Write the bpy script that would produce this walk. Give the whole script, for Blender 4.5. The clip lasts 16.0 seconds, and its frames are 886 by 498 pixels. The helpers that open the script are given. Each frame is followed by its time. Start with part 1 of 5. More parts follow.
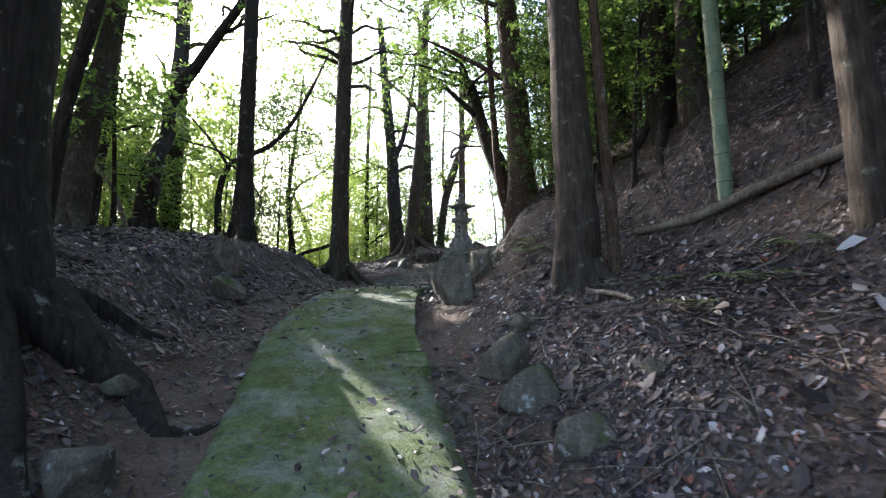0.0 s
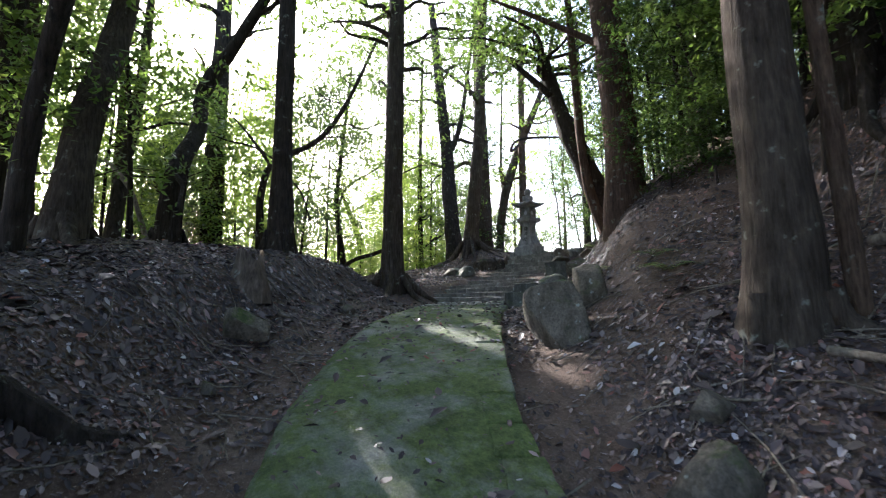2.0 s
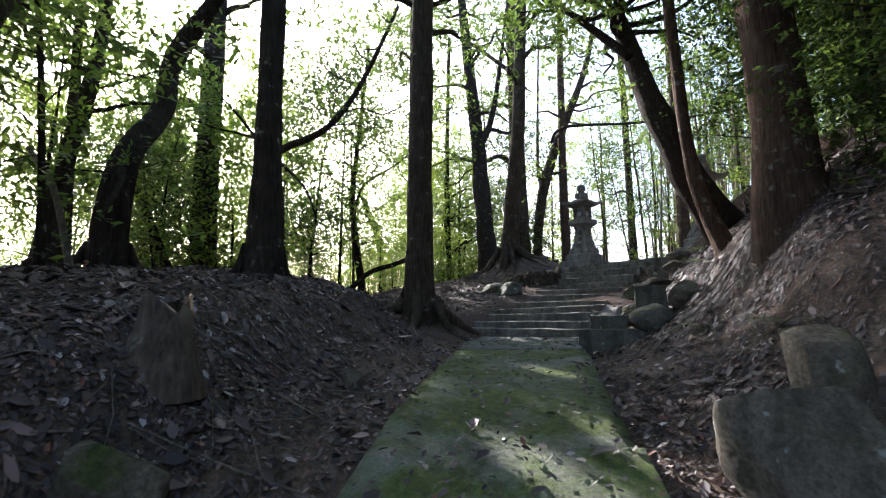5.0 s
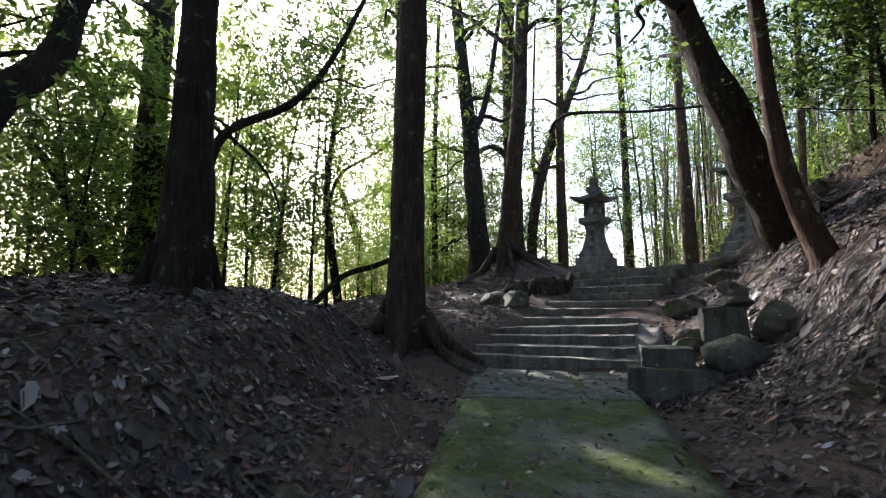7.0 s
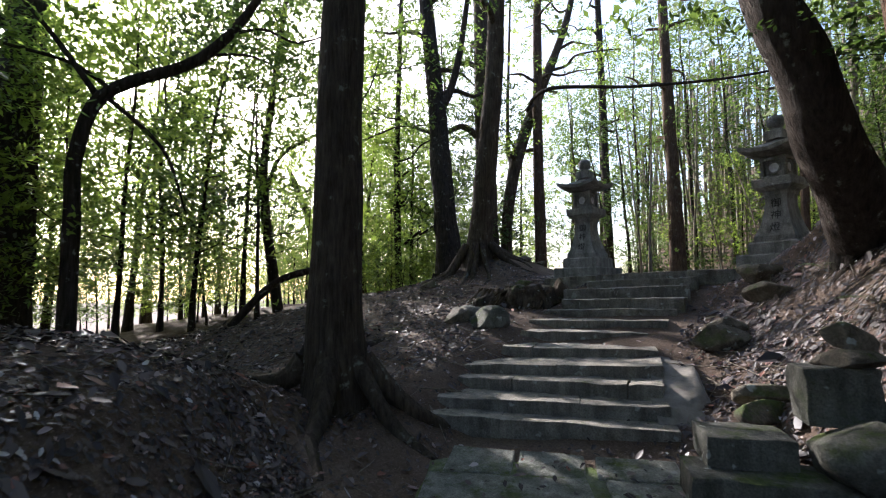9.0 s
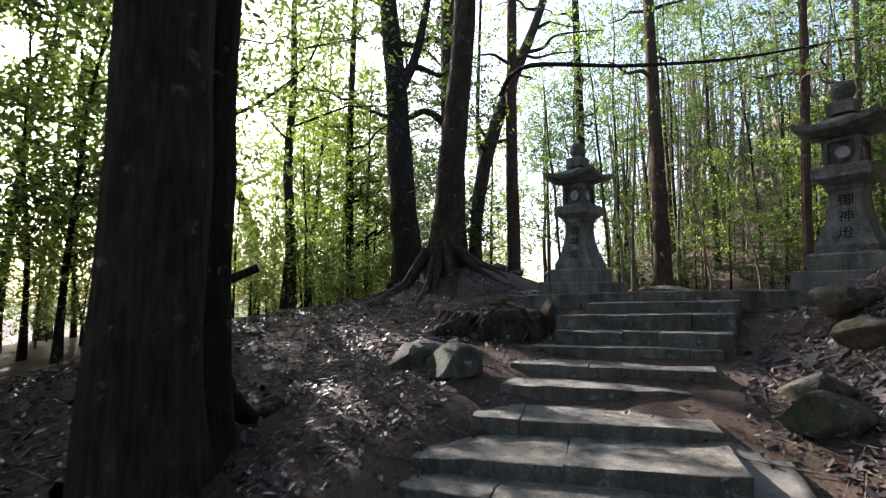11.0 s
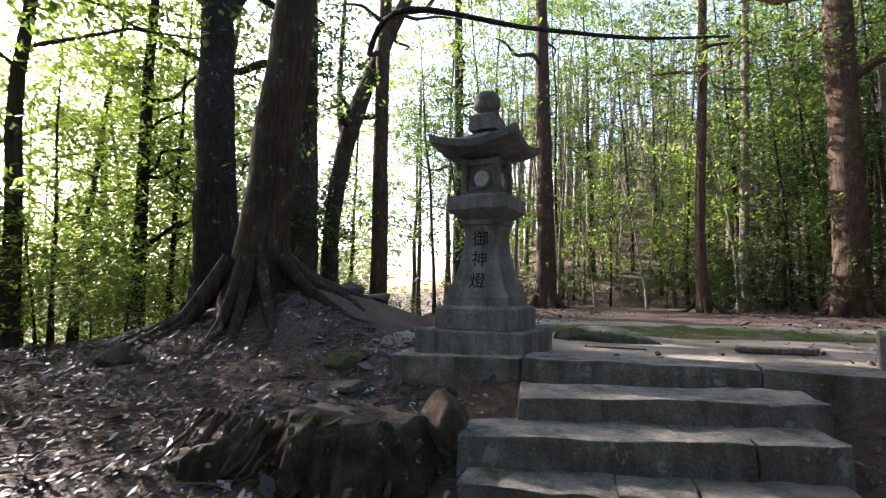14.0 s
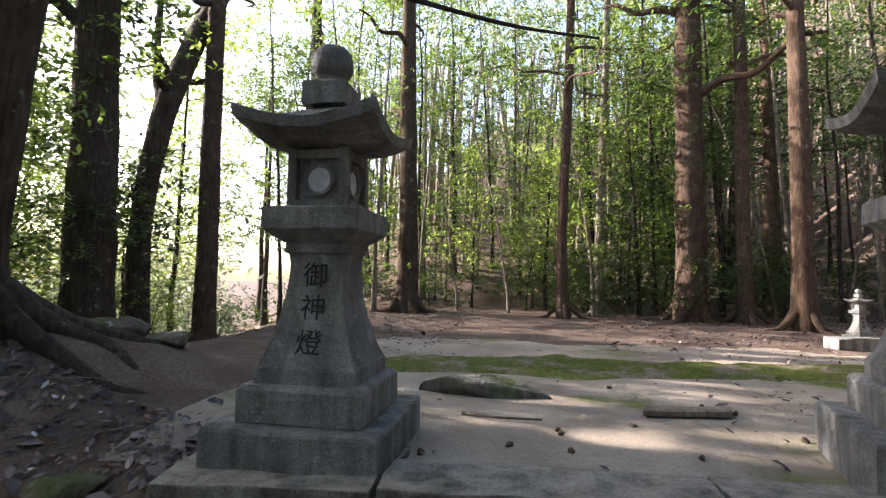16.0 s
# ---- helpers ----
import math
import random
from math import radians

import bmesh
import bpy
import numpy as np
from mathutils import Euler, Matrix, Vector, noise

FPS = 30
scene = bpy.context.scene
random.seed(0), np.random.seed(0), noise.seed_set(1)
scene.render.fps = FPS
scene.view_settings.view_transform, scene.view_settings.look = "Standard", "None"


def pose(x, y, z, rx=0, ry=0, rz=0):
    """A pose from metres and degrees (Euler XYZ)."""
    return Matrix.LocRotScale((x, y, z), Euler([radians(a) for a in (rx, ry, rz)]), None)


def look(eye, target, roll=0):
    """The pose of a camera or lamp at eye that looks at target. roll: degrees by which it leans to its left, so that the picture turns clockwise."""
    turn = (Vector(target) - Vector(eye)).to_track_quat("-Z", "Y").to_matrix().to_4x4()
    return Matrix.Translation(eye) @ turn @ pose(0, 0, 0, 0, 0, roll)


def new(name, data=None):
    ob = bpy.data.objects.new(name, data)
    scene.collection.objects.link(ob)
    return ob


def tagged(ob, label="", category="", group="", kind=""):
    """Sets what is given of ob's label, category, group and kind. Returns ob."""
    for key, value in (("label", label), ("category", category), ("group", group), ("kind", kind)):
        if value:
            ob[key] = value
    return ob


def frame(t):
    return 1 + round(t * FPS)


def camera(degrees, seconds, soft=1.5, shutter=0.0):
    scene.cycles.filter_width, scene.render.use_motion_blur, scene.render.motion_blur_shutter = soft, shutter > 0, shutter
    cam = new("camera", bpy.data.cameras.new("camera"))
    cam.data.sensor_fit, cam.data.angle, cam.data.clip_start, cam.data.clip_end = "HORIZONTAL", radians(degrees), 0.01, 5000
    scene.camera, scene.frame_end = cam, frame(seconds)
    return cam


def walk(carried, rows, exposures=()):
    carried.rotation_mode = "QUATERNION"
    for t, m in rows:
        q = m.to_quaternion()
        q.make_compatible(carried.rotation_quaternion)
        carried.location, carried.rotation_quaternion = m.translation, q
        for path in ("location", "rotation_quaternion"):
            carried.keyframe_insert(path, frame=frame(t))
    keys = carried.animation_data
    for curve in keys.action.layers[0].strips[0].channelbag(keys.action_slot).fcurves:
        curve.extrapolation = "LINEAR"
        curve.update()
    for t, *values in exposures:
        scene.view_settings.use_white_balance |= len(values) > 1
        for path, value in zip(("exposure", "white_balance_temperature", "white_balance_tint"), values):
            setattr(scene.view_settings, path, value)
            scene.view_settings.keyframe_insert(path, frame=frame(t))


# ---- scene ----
EXPOSURES = [(0.0, 2.5, 5750, 16), (4.0, 2.02, 5750, 17), (7.0, 1.75, 5800, 17), (9.0, 1.62, 5800, 17), (11.3, 1.64, 5850, 18), (12.0, 1.5, 5900, 18), (13.5, 2.05, 5950, 20), (14.5, 2.18, 6050, 21), (16.0, 2.3, 6200, 22)]
cam = camera(83.3, 16.0, soft=1.1, shutter=0.25)
# seconds, eye, a point looked at, roll
PATH = [
    (0, (11.823, -14.194, -2.188), (10.495, -12.72, -1.935), -0.8),
    (0.5, (11.33, -13.875, -2.153), (9.95, -12.451, -1.892), -0.9),
    (1, (10.928, -13.555, -2.038), (9.519, -12.158, -1.785), -0.9),
    (1.5, (10.513, -13.258, -1.901), (9.07, -11.896, -1.653), -0.9),
    (2, (10.113, -13.003, -1.721), (8.643, -11.671, -1.469), -0.8),
    (2.5, (9.69, -12.748, -1.627), (8.201, -11.436, -1.376), -1.0),
    (3, (9.303, -12.572, -1.54), (7.798, -11.279, -1.296), -1.0),
    (3.5, (8.96, -12.32, -1.471), (7.445, -11.037, -1.225), -1.0),
    (4, (8.63, -12.056, -1.331), (7.099, -10.793, -1.087), -1.0),
    (4.2, (8.486, -11.946, -1.279), (6.95, -10.689, -1.03), -1.0),
    (6.3, (6.738, -10.652, -0.876), (5.237, -9.353, -0.635), -0.1),
    (6.5, (6.572, -10.558, -0.866), (5.075, -9.254, -0.625), -0.1),
    (7, (6.218, -10.324, -0.753), (4.738, -8.999, -0.52), -0.1),
    (7.5, (5.844, -9.933, -0.625), (4.383, -8.585, -0.405), -0.1),
    (8, (5.44, -9.559, -0.47), (4.0, -8.185, -0.274), -0.0),
    (8.5, (5.114, -9.13, -0.355), (3.7, -7.727, -0.167), -0.3),
    (9, (4.777, -8.724, -0.265), (3.373, -7.311, -0.088), -0.5),
    (9.2, (4.625, -8.585, -0.233), (3.241, -7.154, -0.043), -0.2),
    (11.3, (3.199, -6.664, 0.163), (1.895, -5.158, 0.333), -0.5),
    (11.5, (3.084, -6.452, 0.218), (1.785, -4.94, 0.39), -0.6),
    (12, (2.736, -5.989, 0.202), (1.498, -4.428, 0.375), -0.3),
    (12.5, (2.424, -5.527, 0.201), (1.243, -3.922, 0.372), -0.2),
    (13, (2.095, -5.013, 0.218), (1.041, -3.322, 0.39), 0.0),
    (13.5, (1.816, -4.485, 0.348), (0.859, -2.737, 0.519), 0.2),
    (14, (1.625, -4.172, 0.514), (0.754, -2.379, 0.673), 0.5),
    (14.5, (1.546, -3.833, 0.498), (0.858, -1.961, 0.651), 0.6),
    (15, (1.385, -3.341, 0.569), (0.808, -1.432, 0.712), 0.8),
    (15.5, (1.282, -3.028, 0.763), (0.786, -1.095, 0.888), 0.7),
    (16, (1.216, -2.794, 0.936), (0.872, -0.827, 1.05), 0.8),
]
walk(cam, [(t, look(eye, target, roll)) for t, eye, target, roll in PATH], EXPOSURES)

# ---- light ----
SUN_YAW, SUN_ELEV = 78.0, 23.0
world = bpy.data.worlds.new("sky")
scene.world = world
world.use_nodes = True
wn = world.node_tree.nodes
sky = wn.new("ShaderNodeTexSky")
sky.sky_type, sky.sun_disc = "NISHITA", False
sky.sun_elevation, sky.sun_rotation = radians(SUN_ELEV), radians(-SUN_YAW)
sky.air_density, sky.dust_density = 1.0, 3.0
wn["Background"].inputs["Strength"].default_value = 0.15
world.node_tree.links.new(sky.outputs[0], wn["Background"].inputs[0])
sun = new("sun", bpy.data.lights.new("sun", "SUN"))
sun.data.energy, sun.data.angle, sun.data.color = 5.0, radians(0.6), (1.0, 0.93, 0.8)
SUN_DIR = Vector((-math.sin(radians(SUN_YAW)) * math.cos(radians(SUN_ELEV)), math.cos(radians(SUN_YAW)) * math.cos(radians(SUN_ELEV)), math.sin(radians(SUN_ELEV))))
sun.matrix_world = look(SUN_DIR * 60, (0, 0, 0))

# ---- materials ----


def material(name, rough=0.85, spec=0.3):
    m = bpy.data.materials.new(name)
    m.use_nodes = True
    b = m.node_tree.nodes["Principled BSDF"]
    b.inputs["Roughness"].default_value = rough
    b.inputs["Specular IOR Level"].default_value = spec
    return m, m.node_tree.nodes, m.node_tree.links, b


def noise_node(n, l, scale, detail=6, rough=0.6, vec=None, stretch=None):
    t = n.new("ShaderNodeTexNoise")
    t.inputs["Scale"].default_value, t.inputs["Detail"].default_value, t.inputs["Roughness"].default_value = scale, detail, rough
    if stretch:
        mp = n.new("ShaderNodeMapping")
        mp.inputs["Scale"].default_value = stretch
        l.new(vec, mp.inputs[0])
        vec = mp.outputs[0]
    if vec is not None:
        l.new(vec, t.inputs["Vector"])
    return t.outputs["Fac"]


def ramp(n, l, fac, stops):
    r = n.new("ShaderNodeValToRGB")
    e = r.color_ramp.elements
    while len(e) < len(stops):
        e.new(0.5)
    for k, (p, c) in zip(e, stops):
        k.position, k.color = p, (*c, 1)
    l.new(fac, r.inputs[0])
    return r.outputs[0]


def mixc(n, l, fac, a, b, mode="MIX"):
    x = n.new("ShaderNodeMix")
    x.data_type, x.blend_type = "RGBA", mode
    if isinstance(fac, float):
        x.inputs[0].default_value = fac
    else:
        l.new(fac, x.inputs[0])
    for s, v in ((6, a), (7, b)):
        if isinstance(v, tuple):
            x.inputs[s].default_value = (*v, 1)
        else:
            l.new(v, x.inputs[s])
    return x.outputs[2]


def bump(n, l, b, height, dist, strength=0.8):
    u = n.new("ShaderNodeBump")
    u.inputs["Distance"].default_value, u.inputs["Strength"].default_value = dist, strength
    l.new(height, u.inputs["Height"])
    l.new(u.outputs[0], b.inputs["Normal"])


def sharpen(n, l, fac, lo, hi):
    m = n.new("ShaderNodeMapRange")
    m.inputs[1].default_value, m.inputs[2].default_value = lo, hi
    l.new(fac, m.inputs[0])
    return m.outputs[0]


def place(n):
    return n.new("ShaderNodeNewGeometry").outputs["Position"]


def up_facing(n, l):
    s = n.new("ShaderNodeSeparateXYZ")
    l.new(n.new("ShaderNodeNewGeometry").outputs["Normal"], s.inputs[0])
    return s.outputs[2]


def island(n):
    return n.new("ShaderNodeNewGeometry").outputs["Random Per Island"]


def soil_material():
    m, n, l, b = material("soil", 0.95, 0.15)
    p = place(n)
    base = ramp(n, l, noise_node(n, l, 1.3, 8, 0.65, p), [(0.3, (0.085, 0.058, 0.043)), (0.5, (0.145, 0.105, 0.08)), (0.72, (0.225, 0.175, 0.135))])
    fine = ramp(n, l, noise_node(n, l, 38, 6, 0.7, p), [(0.35, (0.4, 0.36, 0.34)), (0.65, (1.0, 0.97, 0.94))])
    col = mixc(n, l, 0.75, base, fine, "MULTIPLY")
    speck = sharpen(n, l, noise_node(n, l, 75, 3, 0.5, p), 0.62, 0.68)
    col = mixc(n, l, speck, col, (0.2, 0.15, 0.115))
    l.new(col, b.inputs["Base Color"])
    bump(n, l, b, noise_node(n, l, 30, 8, 0.7, p), 0.04)
    return m


def court_material():
    m, n, l, b = material("packed_earth", 0.95, 0.15)
    p = place(n)
    base = ramp(n, l, noise_node(n, l, 0.9, 8, 0.62, p), [(0.3, (0.21, 0.17, 0.13)), (0.6, (0.39, 0.33, 0.26))])
    moss = sharpen(n, l, noise_node(n, l, 0.55, 6, 0.6, p), 0.54, 0.64)
    mcol = ramp(n, l, noise_node(n, l, 24, 6, 0.7, p), [(0.35, (0.06, 0.075, 0.015)), (0.65, (0.17, 0.19, 0.045))])
    col = mixc(n, l, moss, base, mcol)
    fine = ramp(n, l, noise_node(n, l, 45, 6, 0.7, p), [(0.3, (0.6, 0.58, 0.55)), (0.65, (1.0, 1.0, 1.0))])
    l.new(mixc(n, l, 0.8, col, fine, "MULTIPLY"), b.inputs["Base Color"])
    bump(n, l, b, noise_node(n, l, 28, 8, 0.7, p), 0.03)
    return m


def moss_slab_material():
    m, n, l, b = material("mossy_concrete", 0.95, 0.2)
    p = place(n)
    stone = ramp(n, l, noise_node(n, l, 5, 8, 0.7, p), [(0.3, (0.18, 0.185, 0.165)), (0.7, (0.38, 0.38, 0.33))])
    moss = ramp(n, l, noise_node(n, l, 16, 8, 0.75, p), [(0.3, (0.06, 0.088, 0.03)), (0.55, (0.135, 0.175, 0.055)), (0.75, (0.215, 0.255, 0.075))])
    fac = sharpen(n, l, noise_node(n, l, 1.7, 9, 0.75, p), 0.34, 0.54)
    col = mixc(n, l, fac, stone, moss)
    fine = ramp(n, l, noise_node(n, l, 60, 5, 0.7, p), [(0.3, (0.5, 0.5, 0.5)), (0.65, (1.05, 1.05, 1.0))])
    stain = ramp(n, l, noise_node(n, l, 3.6, 8, 0.72, p), [(0.36, (0.42, 0.42, 0.4)), (0.55, (1.0, 1.0, 1.0))])
    col = mixc(n, l, 0.55, col, stain, "MULTIPLY")
    l.new(mixc(n, l, 0.8, col, fine, "MULTIPLY"), b.inputs["Base Color"])
    bump(n, l, b, noise_node(n, l, 42, 8, 0.75, p), 0.03)
    return m


def stone_material(name, dark, light, moss_amount, grain=30.0, dust_and_light=0.0):
    m, n, l, b = material(name, 0.9, 0.25)
    p = place(n)
    base = ramp(n, l, noise_node(n, l, 4.5, 8, 0.68, p), [(0.3, dark), (0.7, light)])
    r = n.new("ShaderNodeObjectInfo").outputs["Random"]
    base = mixc(n, l, 0.35, base, ramp(n, l, r, [(0.0, (0.55, 0.56, 0.58)), (1.0, (1.0, 0.97, 0.92))]), "MULTIPLY")
    fine = ramp(n, l, noise_node(n, l, grain * 2.2, 5, 0.75, p), [(0.3, (0.3, 0.3, 0.3)), (0.6, (1.1, 1.1, 1.1))])
    base = mixc(n, l, 0.8, base, fine, "MULTIPLY")
    drip = ramp(n, l, noise_node(n, l, 9, 6, 0.65, p, (1, 1, 0.16)), [(0.38, (0.4, 0.4, 0.38)), (0.6, (1.0, 1.0, 1.0))])
    base = mixc(n, l, 0.7, base, drip, "MULTIPLY")
    lich = sharpen(n, l, noise_node(n, l, 11, 4, 0.5, p), 0.64, 0.7)
    base = mixc(n, l, lich, base, (0.3, 0.31, 0.28))
    mm = n.new("ShaderNodeMath")
    mm.operation = "MULTIPLY"
    l.new(sharpen(n, l, noise_node(n, l, 3.2, 8, 0.7, p), 0.62 - moss_amount, 0.74 - moss_amount), mm.inputs[0])
    l.new(sharpen(n, l, up_facing(n, l), -0.1, 0.7), mm.inputs[1])
    moss = ramp(n, l, noise_node(n, l, 22, 6, 0.7, p), [(0.35, (0.03, 0.045, 0.014)), (0.65, (0.095, 0.12, 0.03))])
    if dust_and_light:
        # sand and dirt in uneven drifts on the level tops; their lit look is coloured in too
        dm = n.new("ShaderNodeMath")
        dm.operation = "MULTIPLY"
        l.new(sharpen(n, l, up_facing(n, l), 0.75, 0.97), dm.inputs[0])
        l.new(sharpen(n, l, noise_node(n, l, 5.5, 7, 0.7, p), 0.62 - dust_and_light * 0.3, 0.62), dm.inputs[1])
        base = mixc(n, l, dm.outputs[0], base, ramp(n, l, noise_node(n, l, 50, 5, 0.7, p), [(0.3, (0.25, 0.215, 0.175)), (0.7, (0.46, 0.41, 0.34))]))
    l.new(mixc(n, l, mm.outputs[0], base, moss), b.inputs["Base Color"])
    bump(n, l, b, noise_node(n, l, grain, 8, 0.75, p), 0.03, 1.0)
    return m


def bark_material(name, dark, light, ridge):
    m, n, l, b = material(name, 0.95, 0.15)
    p = place(n)
    r = n.new("ShaderNodeObjectInfo").outputs["Random"]
    streak = noise_node(n, l, ridge, 8, 0.7, p, (1, 1, 0.12))
    col = ramp(n, l, streak, [(0.32, dark), (0.68, light)])
    blot = ramp(n, l, noise_node(n, l, 3.5, 7, 0.65, p), [(0.35, (0.55, 0.52, 0.5)), (0.7, (1.1, 1.1, 1.05))])
    col = mixc(n, l, 0.8, col, blot, "MULTIPLY")
    lich = sharpen(n, l, noise_node(n, l, 7, 6, 0.6, p), 0.62, 0.7)
    col = mixc(n, l, lich, col, (0.2, 0.21, 0.17))
    col = mixc(n, l, 0.5, col, ramp(n, l, r, [(0.0, (0.6, 0.6, 0.6)), (1.0, (1.1, 1.05, 1.0))]), "MULTIPLY")
    l.new(col, b.inputs["Base Color"])
    bump(n, l, b, streak, 0.05, 1.0)
    return m


def leaf_material(name, dark, light, glow, through_amount=0.55, rough=0.45):
    m, n, l, b = material(name, rough, 0.4)
    col = ramp(n, l, island(n), [(0.0, dark), (0.75, light), (1.0, tuple(min(1, c * 1.35) for c in light))])
    l.new(col, b.inputs["Base Color"])
    tr = n.new("ShaderNodeBsdfTranslucent")
    l.new(ramp(n, l, island(n), [(0.0, tuple(c * 0.5 for c in glow)), (1.0, glow)]), tr.inputs[0])
    mx = n.new("ShaderNodeMixShader")
    mx.inputs[0].default_value = through_amount
    l.new(b.outputs[0], mx.inputs[1])
    l.new(tr.outputs[0], mx.inputs[2])
    l.new(mx.outputs[0], n["Material Output"].inputs[0])
    return m


def litter_material():
    m, n, l, b = material("dead_leaves", 0.55, 0.35)
    # The palest stops also put the sky's sheen on some leaves into colour.
    col = ramp(n, l, island(n), [(0.0, (0.016, 0.011, 0.012)), (0.45, (0.04, 0.027, 0.026)), (0.74, (0.085, 0.058, 0.05)), (0.88, (0.16, 0.125, 0.112)), (0.93, (0.17, 0.055, 0.03)), (1.0, (0.4, 0.37, 0.36))])
    l.new(col, b.inputs["Base Color"])
    return m


def plain_material(name, c, rough=0.8, grain=20.0):
    m, n, l, b = material(name, rough, 0.3)
    p = place(n)
    l.new(ramp(n, l, noise_node(n, l, grain, 7, 0.7, p), [(0.3, tuple(x * 0.55 for x in c)), (0.7, tuple(min(1.0, x * 1.2) for x in c))]), b.inputs["Base Color"])
    bump(n, l, b, noise_node(n, l, grain * 2, 6, 0.7, p), 0.01)
    return m


SOIL, COURT, SLAB = soil_material(), court_material(), moss_slab_material()
STEP = stone_material("weathered_step_stone", (0.15, 0.138, 0.118), (0.36, 0.335, 0.29), 0.03, dust_and_light=0.75)
FLAG = stone_material("worn_flagstone", (0.17, 0.175, 0.15), (0.37, 0.37, 0.32), 0.11)
PILE_STONE = stone_material("mossy_block_stone", (0.1, 0.095, 0.08), (0.26, 0.25, 0.21), 0.14)
CLAY = plain_material("grey_clay", (0.2, 0.18, 0.155), 0.95, 9)
GRANITE = stone_material("lantern_granite", (0.19, 0.187, 0.178), (0.44, 0.43, 0.41), 0.03, 40)
BOULDER = stone_material("boulder_stone", (0.1, 0.086, 0.066), (0.27, 0.225, 0.17), 0.12, 18)
BARK = bark_material("grey_brown_bark", (0.035, 0.027, 0.02), (0.125, 0.1, 0.078), 26)
BARK_DARK = bark_material("dark_bark", (0.02, 0.016, 0.013), (0.075, 0.06, 0.05), 22)
CEDAR = bark_material("cedar_bark", (0.045, 0.029, 0.02), (0.17, 0.118, 0.083), 40)
# Redder cedar bark, toned darker: hillside shade is put into its colour.
SHADED_RED_BARK = bark_material("shaggy_shaded_red_bark", (0.04, 0.025, 0.018), (0.15, 0.095, 0.065), 34)
DEADWOOD = bark_material("dead_wood", (0.12, 0.1, 0.08), (0.36, 0.32, 0.26), 30)
BAMBOO = plain_material("bamboo_green", (0.15, 0.19, 0.11), 0.45, 6)
LEAF = leaf_material("evergreen_leaf", (0.02, 0.04, 0.014), (0.065, 0.1, 0.03), (0.22, 0.33, 0.06), 0.5, 0.35)
# Sun and shade put into leaf colour: a lit copy, then a shaded one.
LEAF_BRIGHT = leaf_material("sunlit_leaf", (0.05, 0.08, 0.015), (0.11, 0.165, 0.035), (0.37, 0.5, 0.085), 0.65)
LEAF_DARK = leaf_material("shaded_leaf", (0.015, 0.03, 0.012), (0.04, 0.065, 0.022), (0.1, 0.17, 0.03), 0.4)
# Paler leaf copy for the far woods; distance haze is put into its colour.
LEAF_HAZED = leaf_material("hazed_far_leaf", (0.06, 0.08, 0.045), (0.12, 0.15, 0.09), (0.36, 0.43, 0.22), 0.5, 0.45)
LITTER = litter_material()
# Near-black puts the shade of carved strokes into colour; also the bamboo rings.
STROKE_SHADE_AND_RING = plain_material("stroke_shade_and_ring", (0.03, 0.03, 0.028), 0.95, 30)
PAPER = plain_material("lamp_window_disc", (0.5, 0.49, 0.53), 0.7, 8)

# ---- building helpers ----


def mesh_of(bm, name, mat, smooth=False):
    me = bpy.data.meshes.new(name)
    bm.to_mesh(me)
    bm.free()
    me.materials.append(mat)
    if smooth:
        me.shade_smooth()
    return me


def part(name, bm, mat, parent, label="", smooth=False):
    ob = new(name, mesh_of(bm, name, mat, smooth))
    ob.parent = parent
    if label:
        ob["label"] = label
    return ob


def quads(name, verts, faces, mat, smooth=False):
    me = bpy.data.meshes.new(name)
    me.from_pydata(verts, [], faces)
    me.materials.append(mat)
    if smooth:
        me.shade_smooth()
    return me


def thing(name, label, category, group="", m=None):
    e = new(name)
    e.empty_display_size = 0.2
    if m is not None:
        e.matrix_world = m
    return tagged(e, label, category, group)


def smooth01(v, a, b):
    t = np.clip((v - a) / (b - a), 0, 1)
    return t * t * (3 - 2 * t)


# ---- lie of the land ----
# middle of the way: x, y, height, half width
WAY = np.array([(17.0, -18.4, -5.2), (11.3, -13.9, -3.75), (8.5, -11.75, -2.87), (7.0, -10.6, -2.33), (5.45, -8.95, -1.84), (3.8, -6.95, -1.62), (2.5, -5.25, -1.5),
                (1.9, -3.3, -0.9), (1.45, -1.6, -0.36), (1.45, -0.6, -0.08), (1.45, 1.5, -0.03)])


def dense_way():
    pts = []
    for k in range(len(WAY) - 1):
        p0, p1, p2, p3 = WAY[max(k - 1, 0)], WAY[k], WAY[k + 1], WAY[min(k + 2, len(WAY) - 1)]
        for s in np.linspace(0, 1, 12, endpoint=False):
            pts.append(0.5 * (2 * p1 + (p2 - p0) * s + (2 * p0 - 5 * p1 + 4 * p2 - p3) * s * s + (3 * p1 - p0 - 3 * p2 + p3) * s ** 3))
    pts.append(WAY[-1])
    return np.array(pts)


LINE = dense_way()
SEG = np.diff(LINE[:, :2], axis=0)
ARC = np.concatenate([[0], np.cumsum(np.linalg.norm(SEG, axis=1))])
FOOT = float(ARC[72])


